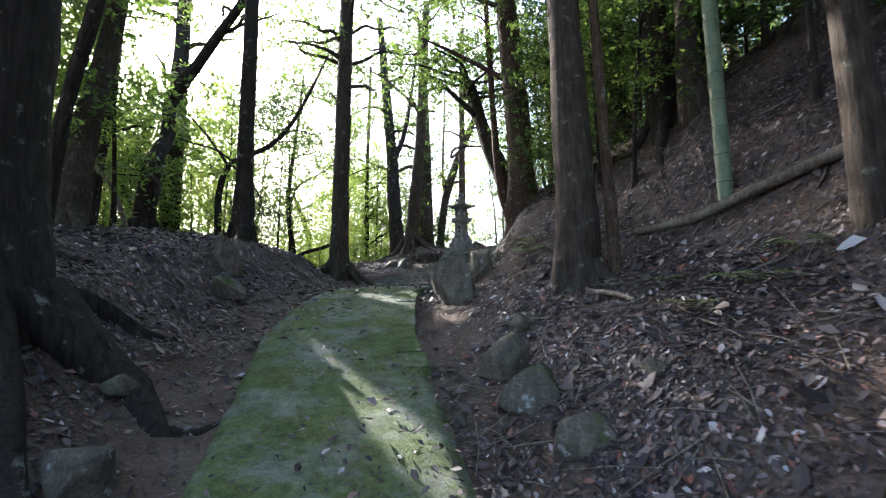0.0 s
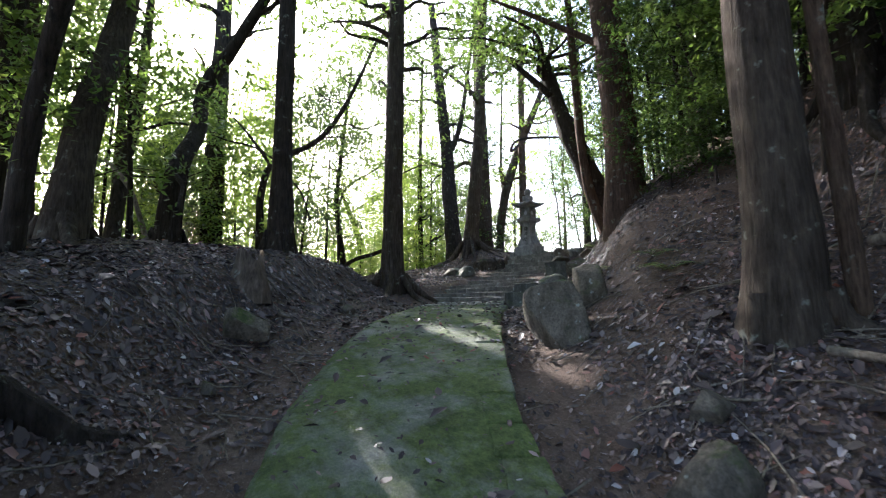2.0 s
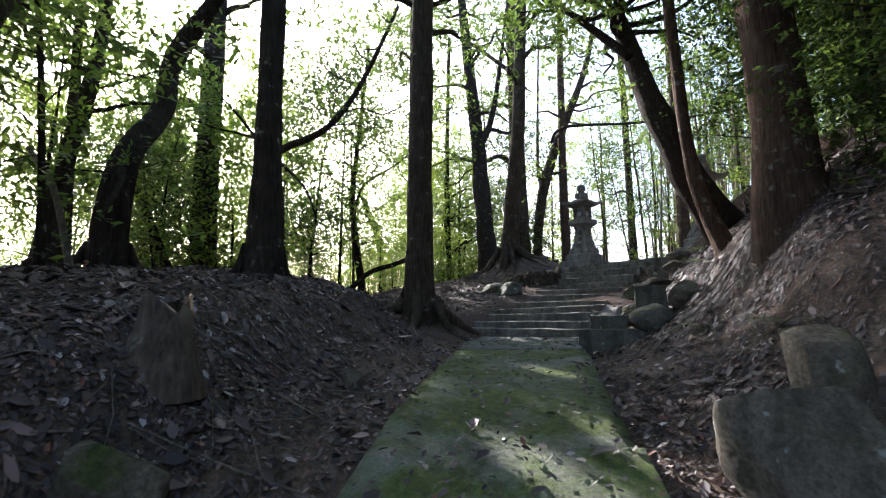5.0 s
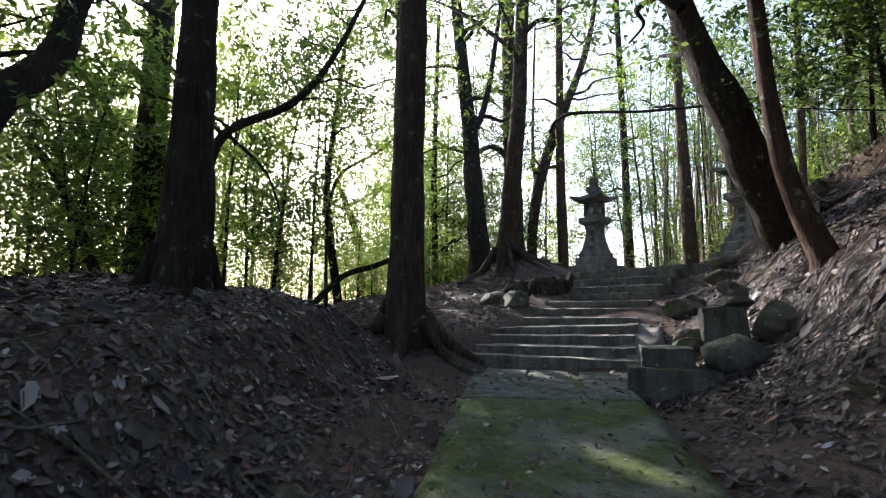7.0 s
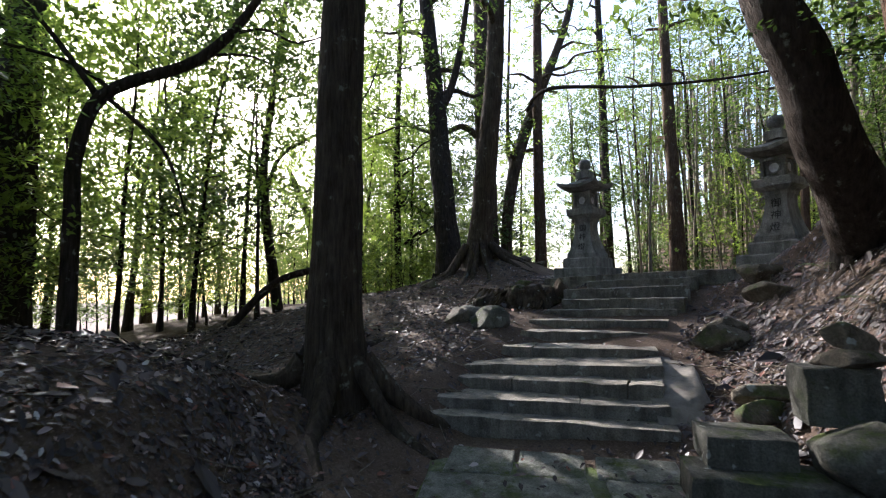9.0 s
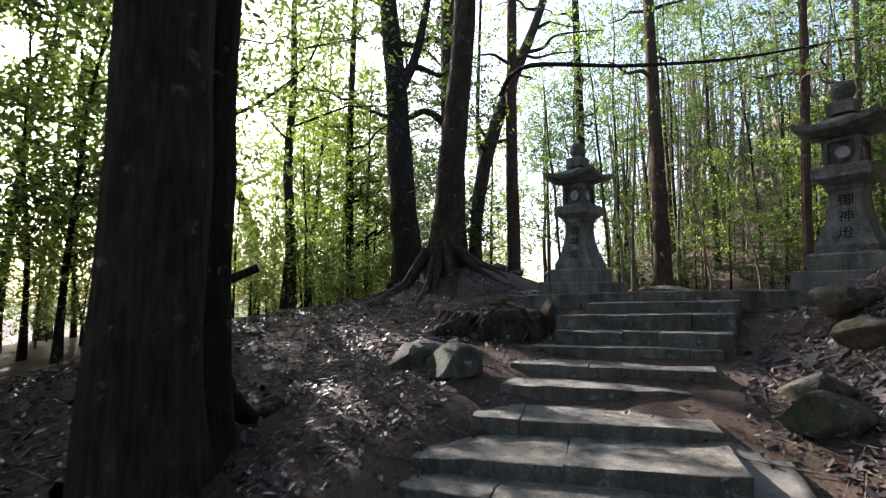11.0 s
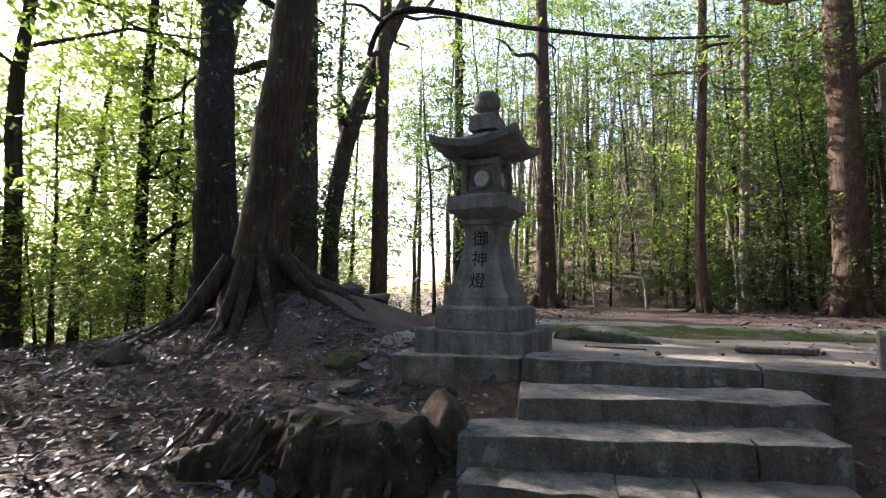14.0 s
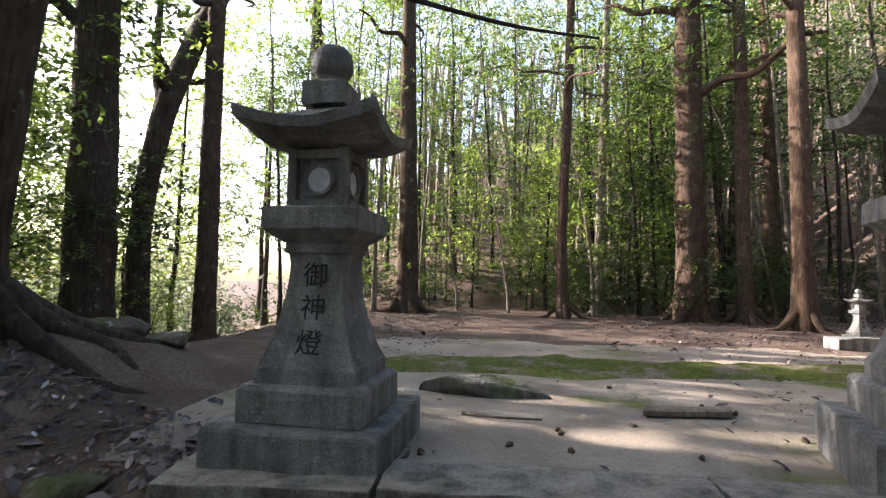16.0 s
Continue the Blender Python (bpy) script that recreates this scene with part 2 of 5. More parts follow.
def way_coords(x, y):
    """Distance along the way, distance to its right, and the way's height there."""
    best = np.full(x.shape, 1e9)
    along, side, zc = np.zeros(x.shape), np.zeros(x.shape), np.zeros(x.shape)
    for k in range(len(SEG)):
        sx, sy = SEG[k]
        q = sx * sx + sy * sy
        t = ((x - LINE[k, 0]) * sx + (y - LINE[k, 1]) * sy) / q
        t = np.clip(t, -1e9 if k == 0 else 0, 1e9 if k == len(SEG) - 1 else 1)
        dx, dy = x - LINE[k, 0] - t * sx, y - LINE[k, 1] - t * sy
        d = np.hypot(dx, dy)
        hit = d < best
        best = np.where(hit, d, best)
        along = np.where(hit, ARC[k] + t * math.sqrt(q), along)
        side = np.where(hit, np.sign(dx * sy - dy * sx) * d, side)
        zc = np.where(hit, LINE[k, 2] + np.clip(t, -3, 3) * (LINE[k + 1, 2] - LINE[k, 2]), zc)
    return along, side, zc


def curve(d, xs, ys):
    return np.interp(d, xs, ys)


def land(x, y):
    """Height of the bare ground."""
    x, y = np.asarray(x, float), np.asarray(y, float)
    a, d, zc = way_coords(x, y)
    up = smooth01(a, FOOT - 2.5, FOOT + 0.6)
    early = smooth01(a, 13.5, 17.5)
    right_a = curve(d, [0, 0.8, 1.3, 1.8, 2.3, 3.8, 4.3, 4.9, 7, 12, 30], [-0.1, -0.1, -0.06, 0.2, 0.5, 1.2, 1.85, 2.7, 4.6, 8.0, 15])
    right_b = curve(d, [0, 0.9, 1.25, 1.7, 2.2, 2.75, 4.0, 7, 12, 30], [-0.1, -0.1, -0.04, 0.2, 0.65, 1.6, 2.5, 4.0, 6.8, 13])
    right = right_a + (right_b - right_a) * early
    left = curve(-d, [0, 0.9, 1.3, 1.8, 2.4, 3.1, 4.6, 8, 14, 30], [-0.1, -0.06, 0.0, 0.24, 0.78, 1.0, 1.15, 0.6, -1.0, -4.0])
    z = zc + np.where(d > 0, right, left)
    # beside the stairs
    shelf = -0.45 + 0.17 * (y + 2.2) - 0.08 * (x + 1)
    shelf = np.minimum(shelf, 0.12) - 0.2 * np.clip(-x - 3.4, 0, 30) + 0.08 * np.clip(-x - 5, 0, 30)
    stair_left = np.where(d < -0.85, zc - 0.1 + (shelf - zc + 0.1) * smooth01(-d, 0.85, 1.6), zc - 0.14)
    hill = zc - 0.12 + curve(d, [0, 1.0, 1.5, 2.2, 2.6, 3.0, 5, 9, 20], [0, 0, 0.12, 0.62, 1.05, 1.35, 2.6, 4.4, 9])
    stair = np.where(d > 0, hill, stair_left)
    late = smooth01(a, FOOT - 0.9, FOOT + 0.35)
    z = z + (stair - z) * np.where(d > 0, up, late)
    # the level court above
    far_left = -0.03 - 0.22 * np.clip(-x - 2.8, 0, 40) * smooth01(-x, 2.5, 6)
    court = np.where(x < -1.0, np.maximum(far_left, -7), -0.03)
    court = court + 0.42 * np.clip(y - 15, 0, 70) * smooth01(x, -16, -6)
    court = court + 0.9 * np.clip(x - 14, 0, 40)
    t = smooth01(y, -0.95, -0.35) * smooth01(x, -1.6, -0.6)
    t = np.where(x > 2.2, smooth01(y - 0.65 * np.clip(x - 2.6, 0, 30), -1.0, 0.6), t)
    t = np.where(x <= -0.6, np.maximum(t, smooth01(y, 0.5, 4.0)), t)
    z = z + (court - z) * t
    # mound under the big rooted tree
    z = z + 0.5 * np.exp(-((x + 2.35) ** 2 / 1.3 + (y - 0.25) ** 2 / 0.9))
    return z


LUMPS = [(0.9, 0.07, 3), (2.6, 0.035, 11), (6.0, 0.016, 19)]


GRID = {}


def ground_at(x, y):
    """Heights of the built ground, lumps and all."""
    xs, ys, Z = GRID["x"], GRID["y"], GRID["z"]
    x, y = np.asarray(x, float), np.asarray(y, float)
    i = np.clip(np.searchsorted(xs, x) - 1, 0, len(xs) - 2)
    j = np.clip(np.searchsorted(ys, y) - 1, 0, len(ys) - 2)
    u, v = (x - xs[i]) / (xs[i + 1] - xs[i]), (y - ys[j]) / (ys[j + 1] - ys[j])
    return Z[j, i] * (1 - u) * (1 - v) + Z[j, i + 1] * u * (1 - v) + Z[j + 1, i] * (1 - u) * v + Z[j + 1, i + 1] * u * v


def ground_z(x, y):
    return float(ground_at(x, y))


def build_ground():
    xs = np.concatenate([-9 - np.geomspace(0.2, 600, 26)[::-1], np.arange(-9, 14, 0.11), 14 + np.geomspace(0.11, 600, 28)])
    ys = np.concatenate([-19 - np.geomspace(0.2, 600, 24)[::-1], np.arange(-19, 9, 0.11), 9 + np.geomspace(0.11, 600, 28)])
    X, Y = np.meshgrid(xs, ys)
    Z = land(X.ravel(), Y.ravel()).reshape(X.shape)
    Z = np.clip(Z, -12, 45)
    A, D, _ = way_coords(X.ravel(), Y.ravel())
    calm = (0.25 + 0.75 * smooth01(np.abs(D), 0.9, 1.8)).reshape(X.shape)
    calm = np.where((Y > -0.3) & (X > -1), calm * 0.35, calm)
    for f, h, s in LUMPS:
        N = np.array([noise.noise((x * f, y * f, s)) for x, y in zip(X.ravel(), Y.ravel())]).reshape(X.shape)
        Z = Z + h * calm * N
    GRID.update(x=xs, y=ys, z=Z)
    ny, nx = X.shape
    verts = np.stack([X.ravel(), Y.ravel(), Z.ravel()], 1).tolist()
    faces = [(j * nx + i, j * nx + i + 1, (j + 1) * nx + i + 1, (j + 1) * nx + i) for j in range(ny - 1) for i in range(nx - 1)]
    me = quads("ground", verts, faces, SOIL, True)
    me.materials.append(COURT)
    cx, cy = (X[:-1, :-1] + 0.05).ravel(), (Y[:-1, :-1] + 0.05).ravel()
    edge = np.array([0.5 * noise.noise((x * 0.8, y * 0.8, 5)) for x, y in zip(cx, cy)])
    me.polygons.foreach_set("material_index", ((cy + edge > -0.5) & (cx + edge > -0.9) & (cy < 5.0 + edge) & (cx < 12)).astype(np.int32))
    return tagged(new("ground", me), "bare brown woodland soil, trodden and rooty", "ground", kind="structure")


build_ground()


def rough_block(a, b, c, d, low, high, seed, wear=0.016, cuts=4):
    """A hewn block on the corners a, b, c, d (x, y; a-b is its front), from low to high (front-left, front-right heights)."""
    bm = bmesh.new()
    tops = [bm.verts.new((p[0], p[1], high[k])) for k, p in enumerate((a, b, c, d))]
    lows = [bm.verts.new((p[0], p[1], low)) for p in (a, b, c, d)]
    bm.faces.new(tops)
    bm.faces.new(lows[::-1])
    for k in range(4):
        bm.faces.new((tops[k], lows[k], lows[(k + 1) % 4], tops[(k + 1) % 4]))
    bmesh.ops.bevel(bm, geom=bm.edges[:], offset=0.011, segments=2, affect="EDGES", profile=0.6)
    bmesh.ops.subdivide_edges(bm, edges=[e for e in bm.edges if e.calc_length() > 0.25], cuts=cuts, use_grid_fill=True)
    for v in bm.verts:
        n = noise.noise_vector(v.co * 5 + Vector((seed * 7.3, 0, 0))) * wear + noise.noise_vector(v.co * 17 + Vector((0, seed, 0))) * wear * 0.6
        v.co += n
    bmesh.ops.recalc_face_normals(bm, faces=bm.faces[:])
    return bm


def build_slab():
    """The long mossy slab that the way is paved with."""
    bm = bmesh.new()
    rows = []
    for k in range(0, 71):
        p, q = LINE[k], LINE[k + 1]
        t = (q - p)[:2] / np.linalg.norm((q - p)[:2])
        r = np.array([t[1], -t[0]])
        for s in (0.0, 0.5):
            c = p + (q - p) * s
            half_l = 0.83 + 0.03 * noise.noise((k * 0.7 + s, 0, 3)) + 0.06 * max(0, (k - 50) / 20)
            half_r = 0.80 + 0.03 * noise.noise((k * 0.7 + s, 9, 3)) + 0.06 * max(0, (k - 50) / 20)
            row = []
            for f in np.linspace(-1, 1, 15):
                o = f * (half_r if f > 0 else half_l)
                x, y = c[0] + r[0] * o, c[1] + r[1] * o
                z = c[2] + 0.012 * noise.noise((x * 2, y * 2, 1)) + 0.008 * noise.noise((x * 7, y * 7, 2)) - 0.035 * max(0, abs(f) - 0.9) * 10
                row.append(bm.verts.new((x, y, z)))
            lo = [bm.verts.new(v.co + Vector((0, 0, -0.3))) for v in (row[0], row[-1])]
            rows.append([lo[0], *row, lo[1]])
    for a, b in zip(rows, rows[1:]):
        for i in range(len(a) - 1):
            bm.faces.new((a[i], a[i + 1], b[i + 1], b[i]))
    bmesh.ops.recalc_face_normals(bm, faces=bm.faces[:])
    return tagged(new("path_slab", mesh_of(bm, "path_slab", SLAB, True)), "long moss-covered concrete path slab", "path", kind="structure")


build_slab()

# front edges of the steps: left x, y, z, right x, y, z
STEPS = [
    (1.30, -5.43, -1.385, 3.20, -4.40, -1.41), (1.15, -5.20, -1.28, 3.05, -4.19, -1.27), (1.0, -4.72, -1.17, 2.92, -4.0, -1.13),
    (0.86, -4.46, -1.07, 2.78, -3.625, -1.0), (0.88, -3.80, -0.92, 2.5, -3.05, -0.91), (0.73, -3.19, -0.78, 2.17, -2.51, -0.78),
    (0.54, -2.72, -0.65, 2.29, -2.2, -0.64), (0.5, -2.28, -0.525, 2.26, -1.76, -0.5), (0.655, -2.0, -0.38, 2.335, -1.66, -0.352),
    (0.56, -1.81, -0.23, 2.285, -1.3, -0.177), (0.757, -1.40, -0.09, 2.29, -0.99, -0.06),
]


def build_steps():
    rng = random.Random(8)
    st = tagged(new("stairs"), "old stone stairs with worn, mossy treads", "stairs", kind="structure")
    for k, (xl, yl, zl, xr, yr, zr) in enumerate(STEPS):
        l, r = Vector((xl, yl)), Vector((xr, yr))
        u = (r - l).normalized()
        n = Vector((-u.y, u.x))
        joints = [0.0] + sorted(rng.uniform(0.15, 0.85) for _ in range(2 if k in (2, 8, 9) else 1)) + [1.0]
        for j in range(len(joints) - 1):
            f0, f1 = joints[j], joints[j + 1]
            if f1 - f0 < 0.1:
                continue
            g = 0.0015 / (r - l).length
            p0, p1 = l.lerp(r, f0 + g), l.lerp(r, f1 - g)
            reach = Vector(STEPS[k + 1][:2]).lerp(Vector(STEPS[k + 1][3:5]), (f0 + f1) / 2) - (p0 + p1) / 2 if k < 10 else n * 0.36
            depth = max(0.3, reach.dot(n) + 0.05)
            z0, z1 = zl + (zr - zl) * f0 + rng.uniform(-0.006, 0.006), zl + (zr - zl) * f1
            hi = (z0, z1, z1 + 0.004, z0 + 0.004)
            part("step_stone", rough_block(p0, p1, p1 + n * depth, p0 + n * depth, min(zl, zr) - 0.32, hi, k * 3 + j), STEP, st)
    return st


build_steps()


def build_kerb():
    k = tagged(new("court_kerb"), "long hewn granite kerb blocks edging the court", "kerb", kind="structure")
    runs = [((-0.47, -0.76), (0.545, -0.705), 0.0, 0.02), ((0.565, -0.695), (2.02, -0.65), 0.035, 0.05), ((2.03, -0.65), (3.9, -0.6), 0.05, 0.06)]
    for s, (a, b, z0, z1) in enumerate(runs):
        a, b = Vector(a), Vector(b)
        u = (b - a).normalized()
        n = Vector((-u.y, u.x)) * 0.36
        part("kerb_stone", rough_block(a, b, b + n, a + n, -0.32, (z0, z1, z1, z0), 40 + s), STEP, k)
    return k


build_kerb()


def side_channel():
    """A smooth trodden run of pale clay along the stairs."""
    pts = [Vector((*s[3:6],)) for s in STEPS[:8]]
    pts = [pts[0] + Vector((0.1, -0.25, -0.1))] + pts
    line = bend(pts, 60)
    verts, faces = [], []
    nv = 9
    for i, p in enumerate(line):
        a, b = line[max(i - 1, 0)], line[min(i + 1, len(line) - 1)]
        t = (b - a).to_2d().normalized()
        r = Vector((t.y, -t.x))
        taper = min(1.0, (len(line) - 1 - i) / 24 + 0.15)
        width = (0.36 + 0.1 * noise.noise((i * 0.15, 0, 2))) * taper
        for j in range(nv):
            f = j / (nv - 1)
            q = Vector((p.x, p.y)) + r * (-0.12 + (width + 0.12) * f)
            dip = -0.1 - 0.12 * (1 - taper) + 0.04 * f * f + 0.03 * noise.noise((q.x * 3, q.y * 3, 1)) + 0.015 * noise.noise((q.x * 9, q.y * 9, 1))
            verts.append((q.x, q.y, p.z + dip - (0.12 if f == 1 else 0)))
    for i in range(len(line) - 1):
        for j in range(nv - 1):
            k = i * nv + j
            faces.append((k, k + 1, k + nv + 1, k + nv))
    return tagged(new("side_channel", quads("side_channel", verts, faces, CLAY, True)), "smooth grey trodden clay run beside the stairs", "path", kind="structure")


# ---- stone lanterns ----


def square_rings(bm, rings):
    """A square solid of rings (half width, height), closed above and below."""
    loops = []
    for h, z in rings:
        ring = []
        for cx, cy in ((-1, -1), (1, -1), (1, 1), (-1, 1)):
            ring.append(bm.verts.new((cx * h, cy * h, z)))
        loops.append(ring)
    bm.faces.new(loops[0][::-1])
    for a, b in zip(loops, loops[1:]):
        for i in range(4):
            bm.faces.new((a[i], a[(i + 1) % 4], b[(i + 1) % 4], b[i]))
    bm.faces.new(loops[-1])


def hewn(bm, seed, wear=0.006, bevel=0.012):
    bmesh.ops.bevel(bm, geom=[e for e in bm.edges if e.is_manifold and e.calc_face_angle() > 0.5], offset=bevel, segments=2, affect="EDGES")
    bmesh.ops.subdivide_edges(bm, edges=[e for e in bm.edges if e.calc_length() > 0.12], cuts=2, use_grid_fill=True)
    for v in bm.verts:
        v.co += noise.noise_vector(v.co * 9 + Vector((seed, 0, 0))) * wear
    bmesh.ops.recalc_face_normals(bm, faces=bm.faces[:])
    return bm


def text_mesh(body, size):
    c = bpy.data.curves.new("letters", "FONT")
    c.body, c.size, c.extrude, c.align_x, c.align_y = body, size, 0.004, "CENTER", "CENTER"
    ob = bpy.data.objects.new("letters", c)
    scene.collection.objects.link(ob)
    me = bpy.data.meshes.new_from_object(ob.evaluated_get(bpy.context.evaluated_depsgraph_get()))
    bpy.data.objects.remove(ob)
    me.materials.clear()
    me.materials.append(STROKE_SHADE_AND_RING)
    return me


def stone_lantern(x, y, z, turn, label):
    t = thing("stone_lantern", label, "lantern", "pair of shrine lanterns", pose(x, y, z, 0, 0, turn))
    bm = bmesh.new()
    square_rings(bm, [(0.455, -0.1), (0.455, 0.17), (0.445, 0.185)])
    part("plinth", hewn(bm, 1), GRANITE, t)
    bm = bmesh.new()
    square_rings(bm, [(0.335, 0.19), (0.335, 0.35), (0.315, 0.375)])
    part("pedestal", hewn(bm, 2), GRANITE, t)
    bm = bmesh.new()
    prof = [(0.275, 0.375), (0.275, 0.45)]
    for k in range(1, 13):
        f = k / 12
        prof.append((0.148 + 0.117 * (1 - f) ** 2.1 + 0.008 * max(0, f - 0.9) * 10, 0.455 + 0.6 * f))
    prof += [(0.172, 1.06), (0.172, 1.115)]
    square_rings(bm, prof)
    part("shaft", hewn(bm, 3, 0.004, 0.006), GRANITE, t)
    bm = bmesh.new()
    square_rings(bm, [(0.18, 1.115), (0.268, 1.185), (0.268, 1.295), (0.255, 1.305)])
    part("shelf", hewn(bm, 4), GRANITE, t)
    # light chamber: four corner posts, panels set back, round windows
    chamber = part("light_chamber", hewn(box_bm(0, 0, 1.46, 0.135, 0.135, 0.155), 5, 0.003, 0.004), GRANITE, t)
    for sx in (-1, 1):
        for sy in (-1, 1):
            part("corner_post", hewn(box_bm(sx * 0.148, sy * 0.148, 1.465, 0.027, 0.027, 0.17), 6 + sx + 2 * sy, 0.002, 0.004), GRANITE, chamber)
    for a in range(4):
        rot = pose(0, 0, 0, 0, 0, a * 90)
        for zz in (1.325, 1.6):
            bm = box_bm(0, -0.15, zz, 0.122, 0.02, 0.025)
            bm.transform(rot)
            part("chamber_rail", bm, GRANITE, chamber)
        bm = bmesh.new()
        n = 28
        for r0, r1, y0, y1 in ((0.068, 0.09, -0.15, -0.157),):
            rings = []
            for rr, yy in ((r1, -0.13), (r1, y1), (r0, y0), (r0, -0.138)):
                rings.append([bm.verts.new((rr * math.cos(i * 2 * math.pi / n), yy, 1.463 + rr * math.sin(i * 2 * math.pi / n))) for i in range(n)])
            for p, q in zip(rings, rings[1:]):
                for i in range(n):
                    bm.faces.new((p[i], p[(i + 1) % n], q[(i + 1) % n], q[i]))
        bm.transform(rot)
        part("window_ring", bm, GRANITE, chamber)
        bm = bmesh.new()
        bm.faces.new([bm.verts.new((0.069 * math.cos(i * 2 * math.pi / n), -0.139, 1.463 + 0.069 * math.sin(i * 2 * math.pi / n))) for i in range(n)])
        bm.transform(rot)
        part("window_disc", bm, PAPER, chamber, "pale round window panel")
    # roof with upswept corners
    bm = bmesh.new()
    n = 13
    top, bot = {}, {}
    for i in range(n):
        for j in range(n):
            u, v = i / (n - 1) * 2 - 1, j / (n - 1) * 2 - 1
            e = max(abs(u), abs(v))
            corner = (abs(u) * abs(v)) ** 1.6
            w = 0.378 + 0.014 * corner
            rise = 0.2 * (1 - e) ** 1.35
            lift = 0.085 * corner * e
            top[i, j] = bm.verts.new((u * w, v * w, 1.745 + rise + lift))
            bot[i, j] = bm.verts.new((u * (w - 0.01 * e), v * (w - 0.01 * e), 1.625 + 0.065 * e ** 1.5 + lift * 0.85))
    for i in range(n - 1):
        for j in range(n - 1):
            bm.faces.new((top[i, j], top[i + 1, j], top[i + 1, j + 1], top[i, j + 1]))
            bm.faces.new((bot[i, j], bot[i, j + 1], bot[i + 1, j + 1], bot[i + 1, j]))
    for k in range(n - 1):
        for a, b in (((k, 0), (k + 1, 0)), ((n - 1, k), (n - 1, k + 1)), ((k + 1, n - 1), (k, n - 1)), ((0, k + 1), (0, k))):
            bm.faces.new((top[a], bot[a], bot[b], top[b]))
    for v in bm.verts:
        v.co += noise.noise_vector(v.co * 10) * 0.004
    bmesh.ops.recalc_face_normals(bm, faces=bm.faces[:])
    part("roof", bm, GRANITE, t)
    bm = bmesh.new()
    square_rings(bm, [(0.125, 1.9), (0.125, 2.03), (0.115, 2.04)])
    part("neck", hewn(bm, 9), GRANITE, t)
    bm = bmesh.new()
    rings = []
    for r, zz in ((0.085, 2.035), (0.095, 2.05), (0.075, 2.075), (0.1, 2.095), (0.118, 2.125), (0.12, 2.175), (0.112, 2.22), (0.085, 2.255), (0.04, 2.275), (0.005, 2.28)):
        rings.append([bm.verts.new((r * math.cos(i * math.pi / 10), r * math.sin(i * math.pi / 10), zz)) for i in range(20)])
    for p, q in zip(rings, rings[1:]):
        for i in range(20):
            bm.faces.new((p[i], p[(i + 1) % 20], q[(i + 1) % 20], q[i]))
    bm.faces.new(rings[0][::-1])
    bm.faces.new(rings[-1])
    part("finial", bm, GRANITE, t, smooth=True)
    for ch, zz, tilt in (("御", 0.93, 3), ("神", 0.755, 9), ("燈", 0.575, 19)):
        f = (zz - 0.455) / 0.6
        hw = 0.148 + 0.117 * (1 - f) ** 2.1
        ob = new("carved_character", text_mesh(ch, 0.145))
        ob.parent = t
        ob.matrix_local = pose(0, -hw - 0.001, zz, 90 - tilt, 0, 0)
    return t


def box_bm(x, y, z, hx, hy, hz):
    bm = bmesh.new()
    bmesh.ops.create_cube(bm, size=2)
    for v in bm.verts:
        v.co = Vector((x + v.co.x * hx, y + v.co.y * hy, z + v.co.z * hz))
    return bm


small = stone_lantern(6.84, 7.0, -0.03, 15.0, "small mossy stone lantern at the far side of the court")
small.scale = (0.38, 0.38, 0.38)
small["group"] = "far lanterns"
stone_lantern(0.075, -0.1, 0.0, 0.0, "weathered granite shrine lantern with carved characters beside stone stairs")
stone_lantern(3.2, -0.05, 0.07, -14.0, "weathered granite shrine lantern on a stepped plinth by the hillside")

# ---- gaps cut in the crowns to let the low sun onto chosen spots: x, y, z, half width ----
SUN_GAPS = [(8.8, -11.35, -2.95, 0.25), (9.5, -11.8, -3.1, 0.21), (4.7, -7.45, -1.7, 0.13), (6.5, -9.35, -2.1, 0.19), (6.85, -8.58, -1.75, 0.32), (7, -8.75, -2.1, 0.24), (7.6, -9.3, -2.3, 0.18), (3, -6.25, -1.6, 0.2), (2.6, -5.35, -1.5, 0.18),
            (2, -5.45, -1.38, 0.18), (2.4, -3.9, -1.05, 0.16), (1.7, -4.75, -1.15, 0.16), (2.5, -4.75, -1.35, 0.16), (3.55, -4.2, -1.1, 0.19), (-4, -3.2, -0.45, 0.3), (-0.5, -3.1, -0.5, 0.26), (-1.46, -2.9, -0.4, 0.3), (0.2, -4.3, -1, 0.18), (1.2, 1.4, 0, 0.2), (2.85, 2.5, 0, 0.3),
            (1.7, 0.45, 0, 0.15), (2.7, 0.65, 0, 0.17), (5.1, 5.4, 0, 0.45), (0.2, 3.2, 0, 0.3), (3.8, 3.6, 0, 0.3), (5, 9.9, 1.2, 0.38), (3, 11.3, 1.5, 0.22), (-2.2, 10.8, 1.2, 0.3)]
GAP_POINTS = np.array([g[:3] for g in SUN_GAPS])
GAP_WIDTHS = np.array([g[3] for g in SUN_GAPS])


def in_gap(points, extra=0.0):
    """Which of the points (n x 3) lie in one of the gaps."""
    d = np.array(SUN_DIR)
    hit = np.zeros(len(points), bool)
    for g, w in zip(GAP_POINTS, GAP_WIDTHS):
        r = points - g
        t = r @ d
        off = r - t[:, None] * d
        hit |= (t > 0.3) & ((off ** 2).sum(1) < (w + extra) ** 2)
    return hit


